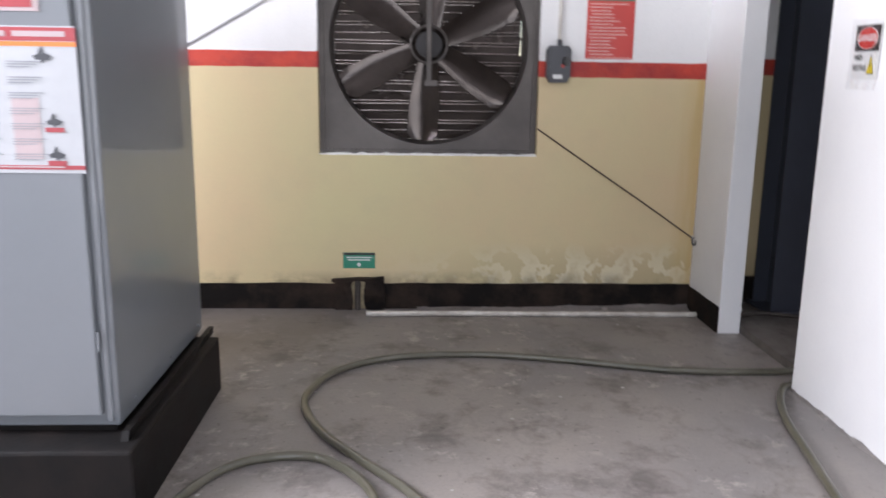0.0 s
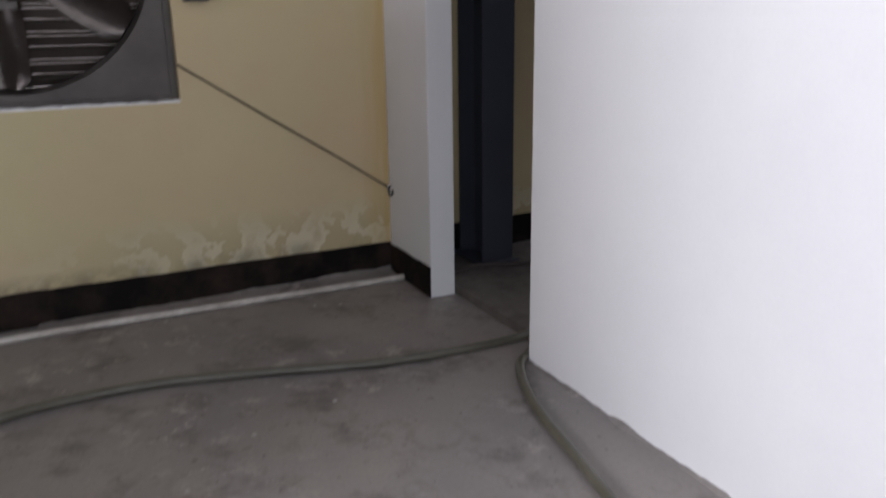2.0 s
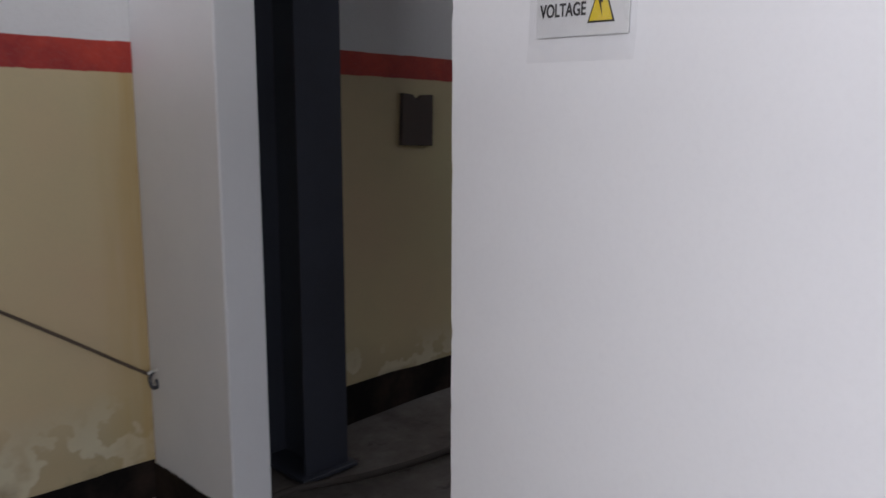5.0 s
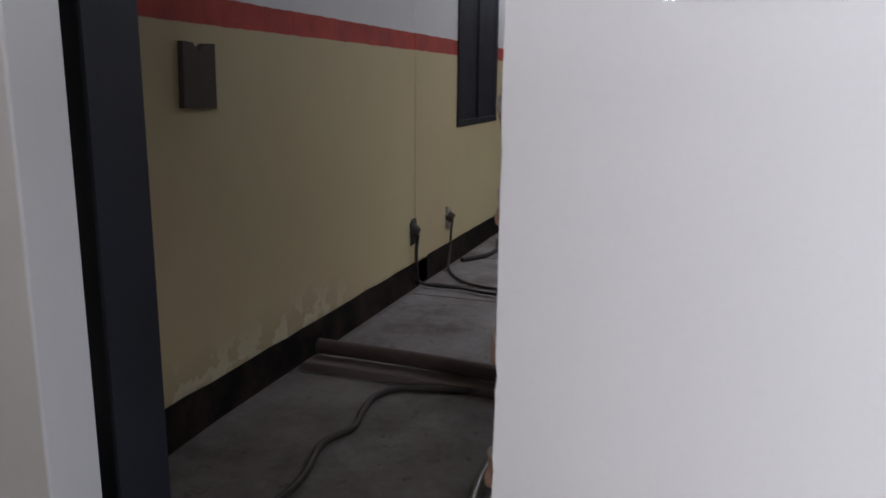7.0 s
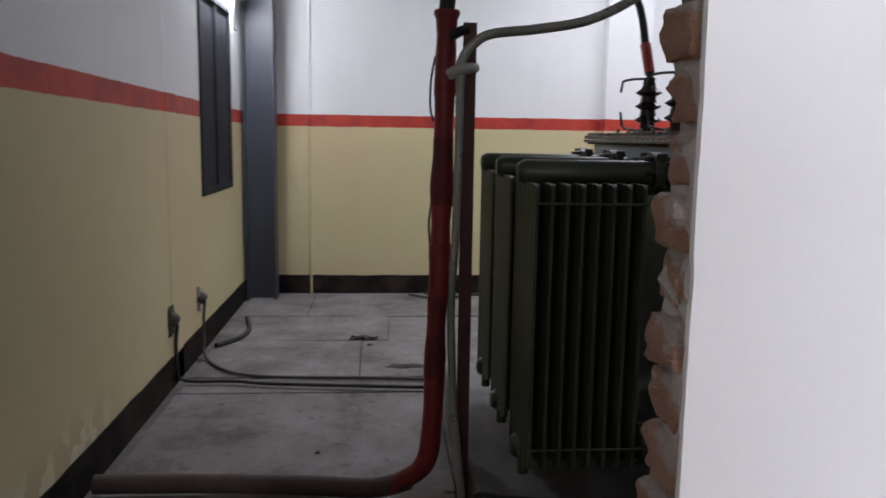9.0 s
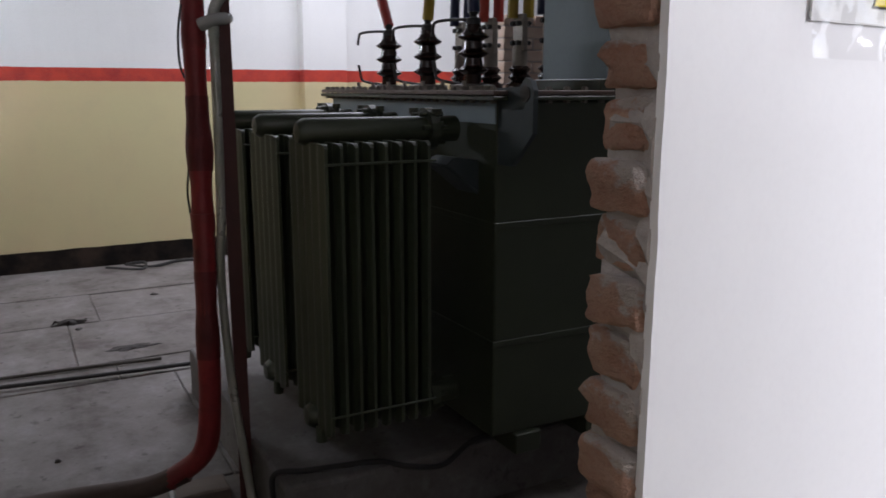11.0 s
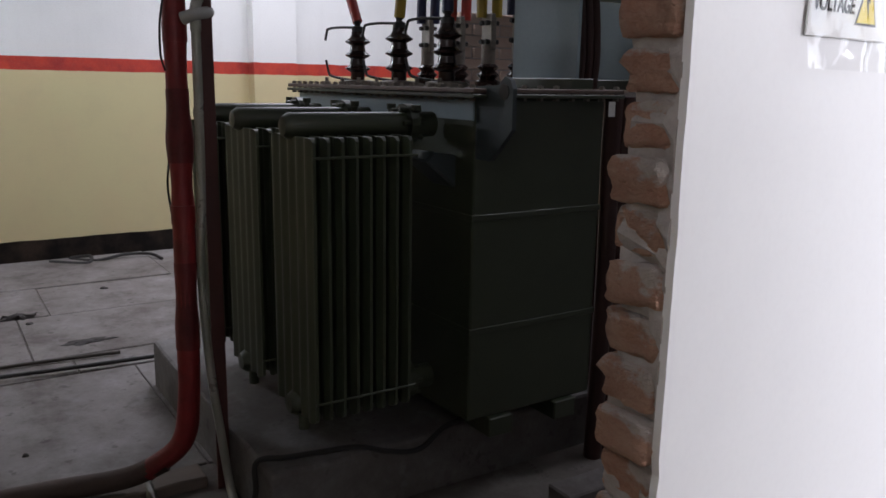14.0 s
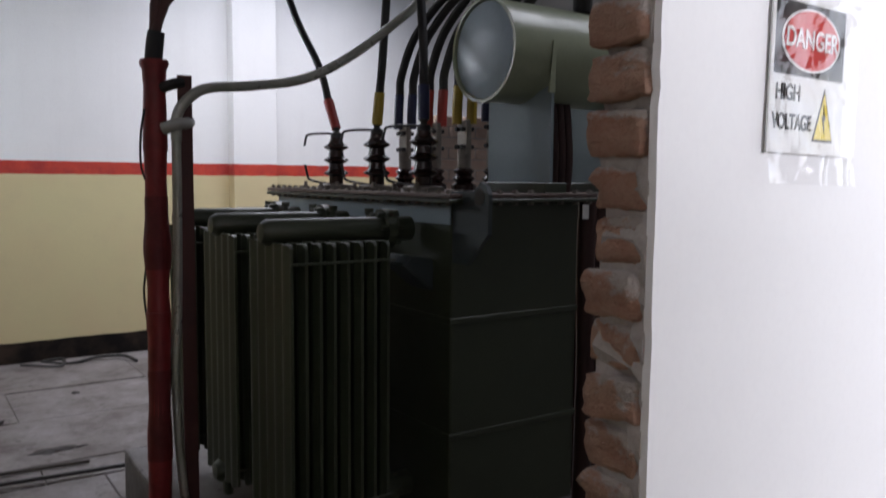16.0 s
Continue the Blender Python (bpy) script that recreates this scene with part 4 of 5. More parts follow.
for text, size, y, z, mm, dd, st in (("DANGER", 0.040, -0.33, 1.722, SIGN_WHITE, 0.0100, 0.86), ("HIGH", 0.033, -0.276, 1.641, SIGN_BLACK, 0.0080, 0.80), ("VOLTAGE", 0.033, -0.290, 1.598, SIGN_BLACK, 0.0080, 0.70)):
    m = TILT @ Matrix.Translation((-dd, y, z)) @ Matrix(((0, 0, -1, 0), (-1, 0, 0, 0), (0, 1, 0, 0), (0, 0, 0, 1)))
    lettering("lettering", text, size, m, mm, sg, st)
for inset, mm, dd in ((0.0, SIGN_BLACK, 0.0074), (0.0035, SIGN_YELLOW, 0.0081)):
    bm = B()
    prism(bm, [(-0.402 + inset * 1.2, 1.573 + inset), (-0.345 - inset * 1.2, 1.573 + inset), (-0.3735, 1.655 - inset * 2.2)], 0, -dd - 0.0006, -dd)
    bm.transform(TILT)
    part("triangle", bm, mm, sg)
bm = B()
prism(bm, [(-0.370, 1.632), (-0.378, 1.606), (-0.373, 1.607), (-0.377, 1.584), (-0.367, 1.613), (-0.372, 1.612)], 0, -0.0094, -0.0088)
bm.transform(TILT)
part("bolt_symbol", bm, SIGN_BLACK, sg)
bm = B()
nz, ny = 96, 76
grid = []
for i in range(nz):
    z = 1.506 + (1.80 - 1.506) * i / (nz - 1)
    line = []
    for j in range(ny):
        y = -0.452 + 0.232 * j / (ny - 1)
        loose = 1.0 if z < 1.552 else 0.45
        crease = (0.010 if loose == 1.0 else 0.0015) * loose * abs(noise.noise(Vector((y * 16, z * 22, 1)))) + (0.016 if loose == 1.0 else 0.003) * loose * max(0, noise.noise(Vector((y * 7, z * 9, 5))))
        crumple = 0.0024 * noise.noise(Vector((y * 24, z * 20, 8))) + 0.0006 * noise.noise(Vector((y * 80, z * 70, 3)))
        line.append(bm.verts.new((-0.0165 - crease - crumple, y, z)))
    grid.append(line)
for i in range(nz - 1):
    for j in range(ny - 1):
        bm.faces.new((grid[i][j], grid[i][j + 1], grid[i + 1][j + 1], grid[i + 1][j]))
bm.transform(TILT)
pouch = part("plastic_pouch", bm, POUCH, sg, "creased clear plastic pouch", True)
if pouch.data.polygons[0].normal.x > 0:
    pouch.data.flip_normals()
pouch.visible_shadow = False

# ---- transformer bay ----
PT = 0.29            # top of the transformer's plinth
bm = B()
box(bm, (1.46, -1.95, BAY - 0.03), (2.95, 0.03, PT), 0.015, 2)
bmesh.ops.subdivide_edges(bm, edges=[e for e in bm.edges if (e.verts[0].co - e.verts[1].co).length > 0.5], cuts=10)
rough_up(bm, 0.008, 6)
single("transformer_plinth", bm, PLINTH, "rough grey concrete plinth under the transformer", "plinth")

TX0, TX1, TY0, TY1, TZ0, TZ1 = 1.345, 2.70, -1.17, -0.62, 0.36, 1.435
tr = thing("power_transformer", (2.0, -0.9, PT), "grey-green oil-filled power transformer with finned radiators on a plinth", "transformer")
bm = B()
box(bm, (TX0, TY0, TZ0), (TX1, TY1, TZ1), 0.008, 2)
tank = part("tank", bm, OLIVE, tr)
for z in (0.675, 1.055):
    bm = B()
    box(bm, (TX0 - 0.004, TY0 - 0.004, z - 0.010), (TX1 + 0.004, TY1 + 0.004, z + 0.010), 0.0015)
    part("stiffener", bm, OLIVE, tank)
for y in (-0.75, -1.04):
    bm = B()
    box(bm, (TX0 - 0.02, y - 0.05, PT), (TX1 + 0.02, y + 0.05, TZ0), 0.004)
    part("skid_beam", bm, OLIVE, tr)
bm = B()
box(bm, (1.292, -1.215, 1.435), (2.75, -0.575, 1.447), 0.002)
part("tank_flange", bm, OLIVE, tr)
bm = B()
box(bm, (1.295, -1.212, 1.450), (2.747, -0.578, 1.464), 0.002)
lid = part("lid", bm, LID, tr, "grey steel lid with a rusty edge")
spots = [(x, -0.598) for x in np.linspace(1.33, 2.72, 24)] + [(1.313, y) for y in np.linspace(-0.65, -1.19, 9)]
bolt = rod(B(), (0, 0, -0.034), (0, 0, 0.012), 0.006, seg=6)
rod(bolt, (0, 0, 0.0), (0, 0, 0.010), 0.011, seg=6)
rod(bolt, (0, 0, -0.038), (0, 0, -0.028), 0.011, seg=6)
bolt = finish("bolt", bolt, BOLT)
for x, y in spots:
    ob = new("bolt", bolt)
    ob.parent, ob.location = lid, (x, y, 1.464)

# lifting lug at the tank's corner
bm = B()
prism(bm, [(1.36, 1.245), (1.36, 1.47), (1.235, 1.475), (1.205, 1.50), (1.178, 1.49), (1.165, 1.465), (1.165, 1.345), (1.24, 1.270), (1.27, 1.245)], 1, -0.642, -0.626)
lug = part("lifting_lug", bm, LUG, tr)
part("lug_hole", rod(B(), (1.205, -0.6255, 1.455), (1.205, -0.6235, 1.455), 0.024, seg=18), SIGN_BLACK, lug)
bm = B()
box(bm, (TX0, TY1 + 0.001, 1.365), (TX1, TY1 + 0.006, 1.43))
part("upper_strip", bm, OLIVE_LIT, tr, "blue-grey strip under the lid, paled as if lit")


def radiator(x0, x1):
    r = thing("radiator", ((x0 + x1) / 2, -0.09, 0.45), "", "")
    xm = (x0 + x1) / 2
    y_out, pitch = -0.09, 0.0455
    for k in range(8):
        y = y_out - 0.006 - k * pitch
        bm = B()
        # pressed fin: five upright channels in one thin plate
        front, rear = [], []
        for c in range(41):
            u = c / 40
            wave = 0.0045 + 0.0095 * max(0, math.sin(math.pi * 5 * u) ** 2) * (0.02 < u < 0.98)
            front.append((x0 + (x1 - x0) * u, y + wave))
            rear.append((x0 + (x1 - x0) * u, y - wave))
        prism(bm, front + rear[::-1], 2, 0.455, 1.318)
        for v in bm.verts:
            edge_ = min(v.co.x - x0, x1 - v.co.x)
            if edge_ < 0.012:
                v.co.z += (0.012 - edge_) * (1.2 if v.co.z < 1 else -1.0)
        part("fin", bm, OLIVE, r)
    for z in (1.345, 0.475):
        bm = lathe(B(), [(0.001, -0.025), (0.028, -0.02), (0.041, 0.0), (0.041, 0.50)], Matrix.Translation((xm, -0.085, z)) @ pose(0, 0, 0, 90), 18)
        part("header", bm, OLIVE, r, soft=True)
        fl = part("flange", rod(B(), (xm, -0.475, z), (xm, -0.505, z), 0.066, seg=20), OLIVE, r)
        bm = B()
        for a in range(6):
            rod(bm, (xm + 0.052 * math.cos(a), -0.45, z + 0.052 * math.sin(a)), (xm + 0.052 * math.cos(a), -0.53, z + 0.052 * math.sin(a)), 0.008, seg=6)
        part("flange_bolts", bm, OLIVE, r)
    for z in (1.262, 0.52):
        part("spacer_rod", rod(B(), (x0 - 0.002, y_out, z), (x0 - 0.002, y_out - 7.6 * pitch, z), 0.004, seg=6), OLIVE, r)
    bm = B()
    rod(bm, (x0 + 0.12, -0.10, 0.455), (x0 + 0.12, -0.10, 0.40), 0.018, seg=10)
    part("drain_plug", bm, OLIVE, r)
    return r


RADS = []
for x0, x1 in ((1.385, 1.70), (1.835, 2.15), (2.27, 2.585)):
    RADS.append(radiator(x0, x1))
for r in RADS:      # the radiators belong to the transformer: their pieces hang under one mesh each
    fins = [c for c in r.children]
    head = [c for c in fins if c.name.startswith("header")][0]
    head.name = "radiator"
    head.parent, head.matrix_parent_inverse = tr, Matrix.Translation(tr.location).inverted()
    for c in fins:
        if c is not head:
            c.parent, c.matrix_parent_inverse = head, Matrix()
    bpy.data.objects.remove(r)
for x in (1.50, 1.58, 1.66, 1.93, 2.02, 2.10, 2.36, 2.44, 2.54):
    bm = lathe(B(), [(0.020, 0), (0.020, 0.018), (0.011, 0.02), (0.011, 0.036), (0.016, 0.038), (0.016, 0.056)], Matrix.Translation((x, -0.50, 1.352)), 10)
    part("valve_cap", bm, OLIVE, tr, soft=True)
bm = B()
prism(bm, [(-0.62, 1.14), (-0.62, 1.25), (-0.53, 1.262), (-0.50, 1.235)], 0, 1.44, 1.58)
bmesh.ops.bevel(bm, geom=bm.edges[:], offset=0.006, segments=2, affect="EDGES")
part("valve_bracket", bm, LUG, tr)


def hv_bushing(x, y, z):
    b = thing("high_voltage_bushing", (x, y, z), "brown ribbed porcelain high-voltage bushing with arcing horns", "insulator", "high-voltage bushings")
    prof = [(0.055, 0), (0.055, 0.012), (0.030, 0.016), (0.030, 0.04)]
    for k in range(3):
        u = 0.05 + 0.055 * k
        prof += [(0.030, u), (0.052, u + 0.012), (0.054, u + 0.016), (0.034, u + 0.030)]
    prof += [(0.026, 0.205), (0.026, 0.215)]
    part("porcelain", lathe(B(), prof, Matrix.Translation((x, y, z)), 20), PORCELAIN, b, soft=True)
    part("terminal", lathe(B(), [(0.024, 0.21), (0.024, 0.235), (0.012, 0.24), (0.012, 0.262)], Matrix.Translation((x, y, z)), 12), RUBBER, b, soft=True)
    part("clamp_ring", lathe(B(), [(0.075, -0.002), (0.075, 0.014), (0.05, 0.018)], Matrix.Translation((x, y, z)), 18), BOLT, b, soft=True)
    part("upper_horn", tube(B(), [(x, y, z + 0.232), (x + 0.10, y + 0.035, z + 0.236), (x + 0.165, y + 0.055, z + 0.232), (x + 0.178, y + 0.058, z + 0.220), (x + 0.19, y + 0.06, z + 0.185)], 0.0055, 7, 4), RUBBER, b, soft=True)
    part("lower_horn", tube(B(), [(x + 0.03, y, z + 0.015), (x + 0.10, y + 0.04, z + 0.025), (x + 0.15, y + 0.055, z + 0.035), (x + 0.165, y + 0.058, z + 0.05), (x + 0.185, y + 0.06, z + 0.10)], 0.0055, 7, 4), RUBBER, b, soft=True)


HV = (2.395, 2.045, 1.707)
for x in HV:
    hv_bushing(x, -0.75, 1.466)
for k in range(7):
    x = 1.62 + 0.15 * k
    single("lid_bolt", lathe(B(), [(0.016, 0), (0.016, 0.012), (0.008, 0.014), (0.008, 0.03)], Matrix.Translation((x, -0.665, 1.464)), 8), BOLT, "bright zinc bolt on the transformer lid", "bolt", "lid bolts")

# cables of the high-voltage side
for x, mid, end, mat_, col in ((HV[0], (2.56, -0.75, 2.0), (2.85, -0.72, 2.42), TAPE_RED, "red"), (HV[1], (2.015, -0.76, 2.0), (1.99, -0.77, 2.42), TAPE_YELLOW, "yellow"), (HV[2], (1.745, -0.77, 2.0), (1.83, -0.8, 2.42), TAPE_BLUE, "dark blue")):
    c = thing("high_voltage_cable", (x, -0.75, 1.72), f"black cable with {col} tape rising from a bushing", "cable", "high-voltage cables")
    low = Vector((x, -0.75, 1.715))
    a = low.lerp(Vector(mid), 0.45)
    part("sheath", tube(B(), [low, a, mid, end, (end[0] + 0.15 * (end[0] - mid[0]), end[1], 3.1), (end[0], end[1] - 0.2, TOP)], 0.0165, 9, 6), RUBBER, c, soft=True)
    part("tape", tube(B(), [low + Vector((0, 0, 0.005)), low.lerp(a, 0.5), a], 0.0215, 9, 5, 0.1), mat_, c, f"{col} phase tape", True)


def lv_bushing(x, y, z, tape):
    b = thing("low_voltage_bushing", (x, y, z), "low-voltage bushing with a bolted cable flag", "insulator", "low-voltage bushings")
    part("porcelain", lathe(B(), [(0.05, 0), (0.05, 0.02), (0.03, 0.03), (0.046, 0.045), (0.03, 0.06), (0.042, 0.075), (0.024, 0.09)], Matrix.Translation((x, y, z)), 18), PORCELAIN, b, soft=True)
    part("stem", rod(B(), (x, y, z + 0.085), (x, y, z + 0.16), 0.028, seg=14), BOLT, b, soft=True)
    bm = B()
    box(bm, (x - 0.035, y - 0.012, z + 0.14), (x + 0.035, y + 0.012, z + 0.275), 0.004)
    part("flag", bm, BOLT, b)
    for u, v in ((-0.018, 0.17), (0.018, 0.17), (-0.018, 0.24), (0.018, 0.24)):
        part("flag_bolt", rod(B(), (x + u, y + 0.03, z + v), (x + u, y - 0.03, z + v), 0.009, seg=6), RUBBER, b)
    for s in (-1, 1):
        c = Vector((x + 0.022 * s, y + 0.02 * s, z + 0.26))
        part("lug_sleeve", tube(B(), [c, c + Vector((0, 0, 0.07)), c + Vector((0, -0.005, 0.15))], 0.021, 9, 4), tape, b, soft=True)


LV = ((2.318, TAPE_BLUE), (2.08, TAPE_RED), (1.872, TAPE_YELLOW), (1.68, TAPE_BLUE))
for x, tape in LV:
    lv_bushing(x, -1.05, 1.466, tape)
    for s in (-1, 1):
        p0 = Vector((x + 0.022 * s, -1.05 + 0.02 * s - 0.005, 1.866))
        bm = tube(B(), [p0, p0 + Vector((0.0, -0.01, 0.10)), p0 + Vector((-0.05, -0.06, 0.28)), p0 + Vector((-0.20, -0.16, 0.46)), p0 + Vector((-0.42, -0.34, 0.56)), p0 + Vector((-0.75, -0.75, 0.60)), (0.9, -2.3, 2.5), (0.8, -4.4, 2.5)], 0.0185, 9, 7)
        single("low_voltage_cable", bm, RUBBER, "thick black cable arching away from a low-voltage bushing", "cable", "low-voltage cables", True)

# conservator drum on its two plates
CX, CZ, CR = 1.48, 1.946, 0.172
co = thing("oil_conservator", (CX, -1.2, 1.464), "grey-green oil conservator drum on two plates above the transformer", "oil tank")
m = Matrix.Translation((CX, -0.85, CZ)) @ pose(0, 0, 0, 90)
# drum and rim carry their light in the pale colour
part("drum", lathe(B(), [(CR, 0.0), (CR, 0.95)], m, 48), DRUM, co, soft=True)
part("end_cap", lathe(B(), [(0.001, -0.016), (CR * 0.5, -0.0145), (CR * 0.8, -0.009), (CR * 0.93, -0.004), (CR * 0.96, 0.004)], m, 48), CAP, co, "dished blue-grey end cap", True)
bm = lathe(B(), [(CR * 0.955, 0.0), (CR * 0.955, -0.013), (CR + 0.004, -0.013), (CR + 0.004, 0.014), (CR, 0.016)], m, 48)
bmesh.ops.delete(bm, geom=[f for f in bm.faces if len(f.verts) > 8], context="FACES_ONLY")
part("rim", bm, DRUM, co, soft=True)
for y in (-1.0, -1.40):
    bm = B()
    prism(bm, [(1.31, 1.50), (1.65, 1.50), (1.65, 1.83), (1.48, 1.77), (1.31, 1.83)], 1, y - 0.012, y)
    part("support_plate", bm, OLIVE_LIT, co)
    bm = B()
    box(bm, (1.30, y - 0.07, 1.464), (1.66, y + 0.03, 1.50), 0.003)
    part("support_foot", bm, OLIVE, co)
bm = B()
prism(bm, [(-1.012, 1.80), (-1.012, 1.95), (-1.0, 1.97), (-0.985, 1.80)], 0, 1.304, 1.312)
part("gusset", bm, DRUM, co)
bm = B()
rod(bm, (CX - 0.05, -1.25, CZ + CR - 0.01), (CX - 0.05, -1.25, CZ + CR + 0.05), 0.035, seg=16)
rod(bm, (CX - 0.05, -1.25, CZ + CR + 0.05), (CX - 0.05, -1.25, CZ + CR + 0.07), 0.045, seg=16)
part("filler_cap", bm, RUBBER, co)
for k in range(4):
    y = -1.085 - 0.034 * k
    single("tail_cable", tube(B(), [(1.43, y, 1.464), (1.425, y - 0.004, 1.58), (1.43, y, 1.70), (1.45, y - 0.006, 1.80)], 0.0175, 9, 5), MAROON, "dark red cable standing between the conservator plates", "cable", "tail cables", soft=True)
# dark maroon tubes that close the gap beside the tank
for x, y, z in [(1.36, -1.226 - 0.060 * k, BAY - 0.01) for k in range(4)] + [(1.54, -1.33, PT)]:
    single("down_cable", tube(B(), [(x, y, z), (x - 0.01, y, 0.8), (x, y, 1.2), (x - 0.005, y, 1.44)], 0.034, 10, 5), MAROON, "thick dark maroon upright in the gap behind the transformer tank", "cable", "down cables", soft=True)
# paper tag under the lid
bm = B()
box(bm, (1.288, -1.165, 1.375), (1.2895, -1.135, 1.425))
single("paper_tag", bm, SIGN_WHITE, "small white paper tag hanging from the lid", "tag")

# red riser with its cable, post and clear conduit
PX, PY = 1.90, 0.133
rz = thing("red_cable_riser", (PX, PY, BAY), "red painted cable riser pipe bending along the floor", "pipe")
RISER = [Vector(p) for p in ((PX + 0.03, PY - 0.005, 1.87), (PX + 0.02, PY, 1.5), (PX - 0.018, PY + 0.010, 1.1), (PX - 0.055, PY + 0.024, 0.75), (PX - 0.06, PY + 0.032, 0.45), (PX - 0.045, PY + 0.06, 0.28), (PX, PY + 0.17, 0.18))]
part("riser", tube(B(), RISER, 0.0355, 16, 14, 0.16), REDPIPE, rz, soft=True)


def riser_at(z):
    """A point on the riser's middle line."""
    line = smooth_line(RISER, 14)
    return min(line, key=lambda p: abs(p.z - z))


for top, foot in ((1.44, 1.20), (0.90, 0.62)):
    part("cloth_wrap", tube(B(), [riser_at(top - (top - foot) * k / 5) for k in range(6)], 0.0372, 14, 5, 0.22), REDWRAP, rz, "dark red cloth wrapped round the pipe", True)
part("flared_mouth", lathe(B(), [(0.036, -0.06), (0.037, -0.02), (0.046, 0.0), (0.043, 0.012), (0.03, 0.008)], Matrix.Translation((PX + 0.03, PY - 0.005, 1.865)), 16), REDPIPE, rz, soft=True)
bm = B()
tube(bm, [(PX - 0.02, PY + 0.11, 0.212), (PX + 0.02, PY + 0.24, 0.165), (PX + 0.07, 0.62, 0.157), (PX + 0.10, 1.0, 0.157), (PX + 0.11, 1.40, 0.157)], 0.036, 14, 8, 0.04)
part("floor_run", bm, PIPEDUST, rz, "floor run of the pipe thick with dust", True)
for z, u, v in ((1.05, -0.023, 0.012), (1.62, 0.024, -0.002)):
    part("joint_tape", rod(B(), (PX + u, PY + v, z - 0.03), (PX + u, PY + v, z + 0.03), 0.0385, seg=14), REDPIPE, rz, soft=True)
bm = B()
box(bm, (1.888, 0.10, BAY - 0.02), (2.005, 1.425, 0.114), 0.006)
bmesh.ops.subdivide_edges(bm, edges=[e for e in bm.edges if (e.verts[0].co - e.verts[1].co).length > 0.5], cuts=14)
rough_up(bm, 0.006, 8)
single("timber_batten", bm, PLANK, "dusty timber batten lying under the pipe", "timber")
for pts in ([(PX + 0.03, PY, 1.82), (PX + 0.03, PY - 0.01, 1.95), (PX + 0.03, PY - 0.032, 2.03), (PX + 0.03, PY - 0.075, 2.10), (PX, PY - 0.30, 2.35), (PX, PY - 0.7, 2.6), (PX, PY - 1.1, TOP)],
            [(PX + 0.03, PY, 1.82), (PX + 0.04, PY - 0.010, 1.95), (PX + 0.03, PY - 0.012, 2.04), (PX + 0.03, PY - 0.018, 2.10), (PX, PY - 0.02, 2.4), (PX + 0.05, PY, 2.8), (PX + 0.1, PY, TOP)]):
    single("riser_cable", tube(B(), pts, 0.0165, 10, 7, 0.06), REDBROWN, "dark red cable core rising out of the red pipe", "cable", "riser cables", True)
single("cable_breakout", tube(B(), [(PX + 0.03, PY, 1.84), (PX + 0.03, PY - 0.008, 1.92), (PX + 0.03, PY - 0.014, 1.965)], 0.027, 12, 5, 0.12), RUBBER, "black cable breakout boot above the red pipe", "cable joint", soft=True)
single("dangling_wire", tube(B(), [(PX, PY + 0.035, 1.72), (PX, PY + 0.048, 1.64), (PX, PY + 0.05, 1.55), (PX, PY + 0.038, 1.50)], 0.004, 6, 5), RUBBER, "thin black wire loop hanging on the red pipe", "wire", soft=True)
single("dangling_wire", tube(B(), [(PX, PY + 0.042, 1.22), (PX, PY + 0.050, 1.14), (PX, PY + 0.042, 1.05)], 0.004, 6, 5), RUBBER, "thin black wire hanging lower on the red pipe", "wire", soft=True)

ps = thing("angle_post", (1.857, 0.055, BAY), "red-brown steel angle post carrying the riser and conduit", "post")
bm = B()
prism(bm, [(1.853, 0.033), (1.893, 0.033), (1.893, 0.038), (1.858, 0.038), (1.858, 0.078), (1.853, 0.078)], 2, BAY - 0.02, 1.828)
part("angle", bm, REDBROWN, ps)
bm = B()
tube(bm, [(1.86, 0.06, 1.805), (1.86, 0.085, 1.80), (PX, 0.110, 1.79)], 0.017, 8, 4)
part("clamp", bm, RUBBER, ps, "black clamp", True)

cd = thing("flexible_conduit", (1.78, 0.08, BAY), "greyish clear flexible conduit tied to the post", "conduit")
part("upper_run", tube(B(), [(1.850, 0.086, 1.622), (1.850, 0.081, 1.704), (1.850, 0.040, 1.760), (1.850, -0.021, 1.793), (1.850, -0.172, 1.812), (1.850, -0.355, 1.849), (1.850, -0.530, 1.940), (1.850, -0.717, 2.079), (1.850, -0.815, 2.163), (1.850, -0.985, 2.336), (1.850, -1.138, 2.724), (1.840, -1.1, TOP)], 0.0165, 12, 14, 0.02, 1), CONDUIT, cd, soft=True)
part("lower_run", tube(B(), [(1.850, 0.086, 1.643), (1.847, 0.088, 1.398), (1.845, 0.094, 1.092), (1.850, 0.104, 0.860), (1.835, 0.094, 0.550), (1.814, 0.070, 0.280), (1.799, 0.055, 0.120), (1.740, 0.06, BAY)], 0.0145, 12, 10, 0.03), CONDUIT, cd, soft=True)
part("clear_tape", tube(B(), [(1.862, 0.121, 1.658), (1.840, 0.091, 1.671), (1.850, 0.055, 1.678), (1.881, 0.035, 1.683)], 0.021, 10, 4, 0.15), TAPE_CLEAR, cd, "shiny clear tape", True)

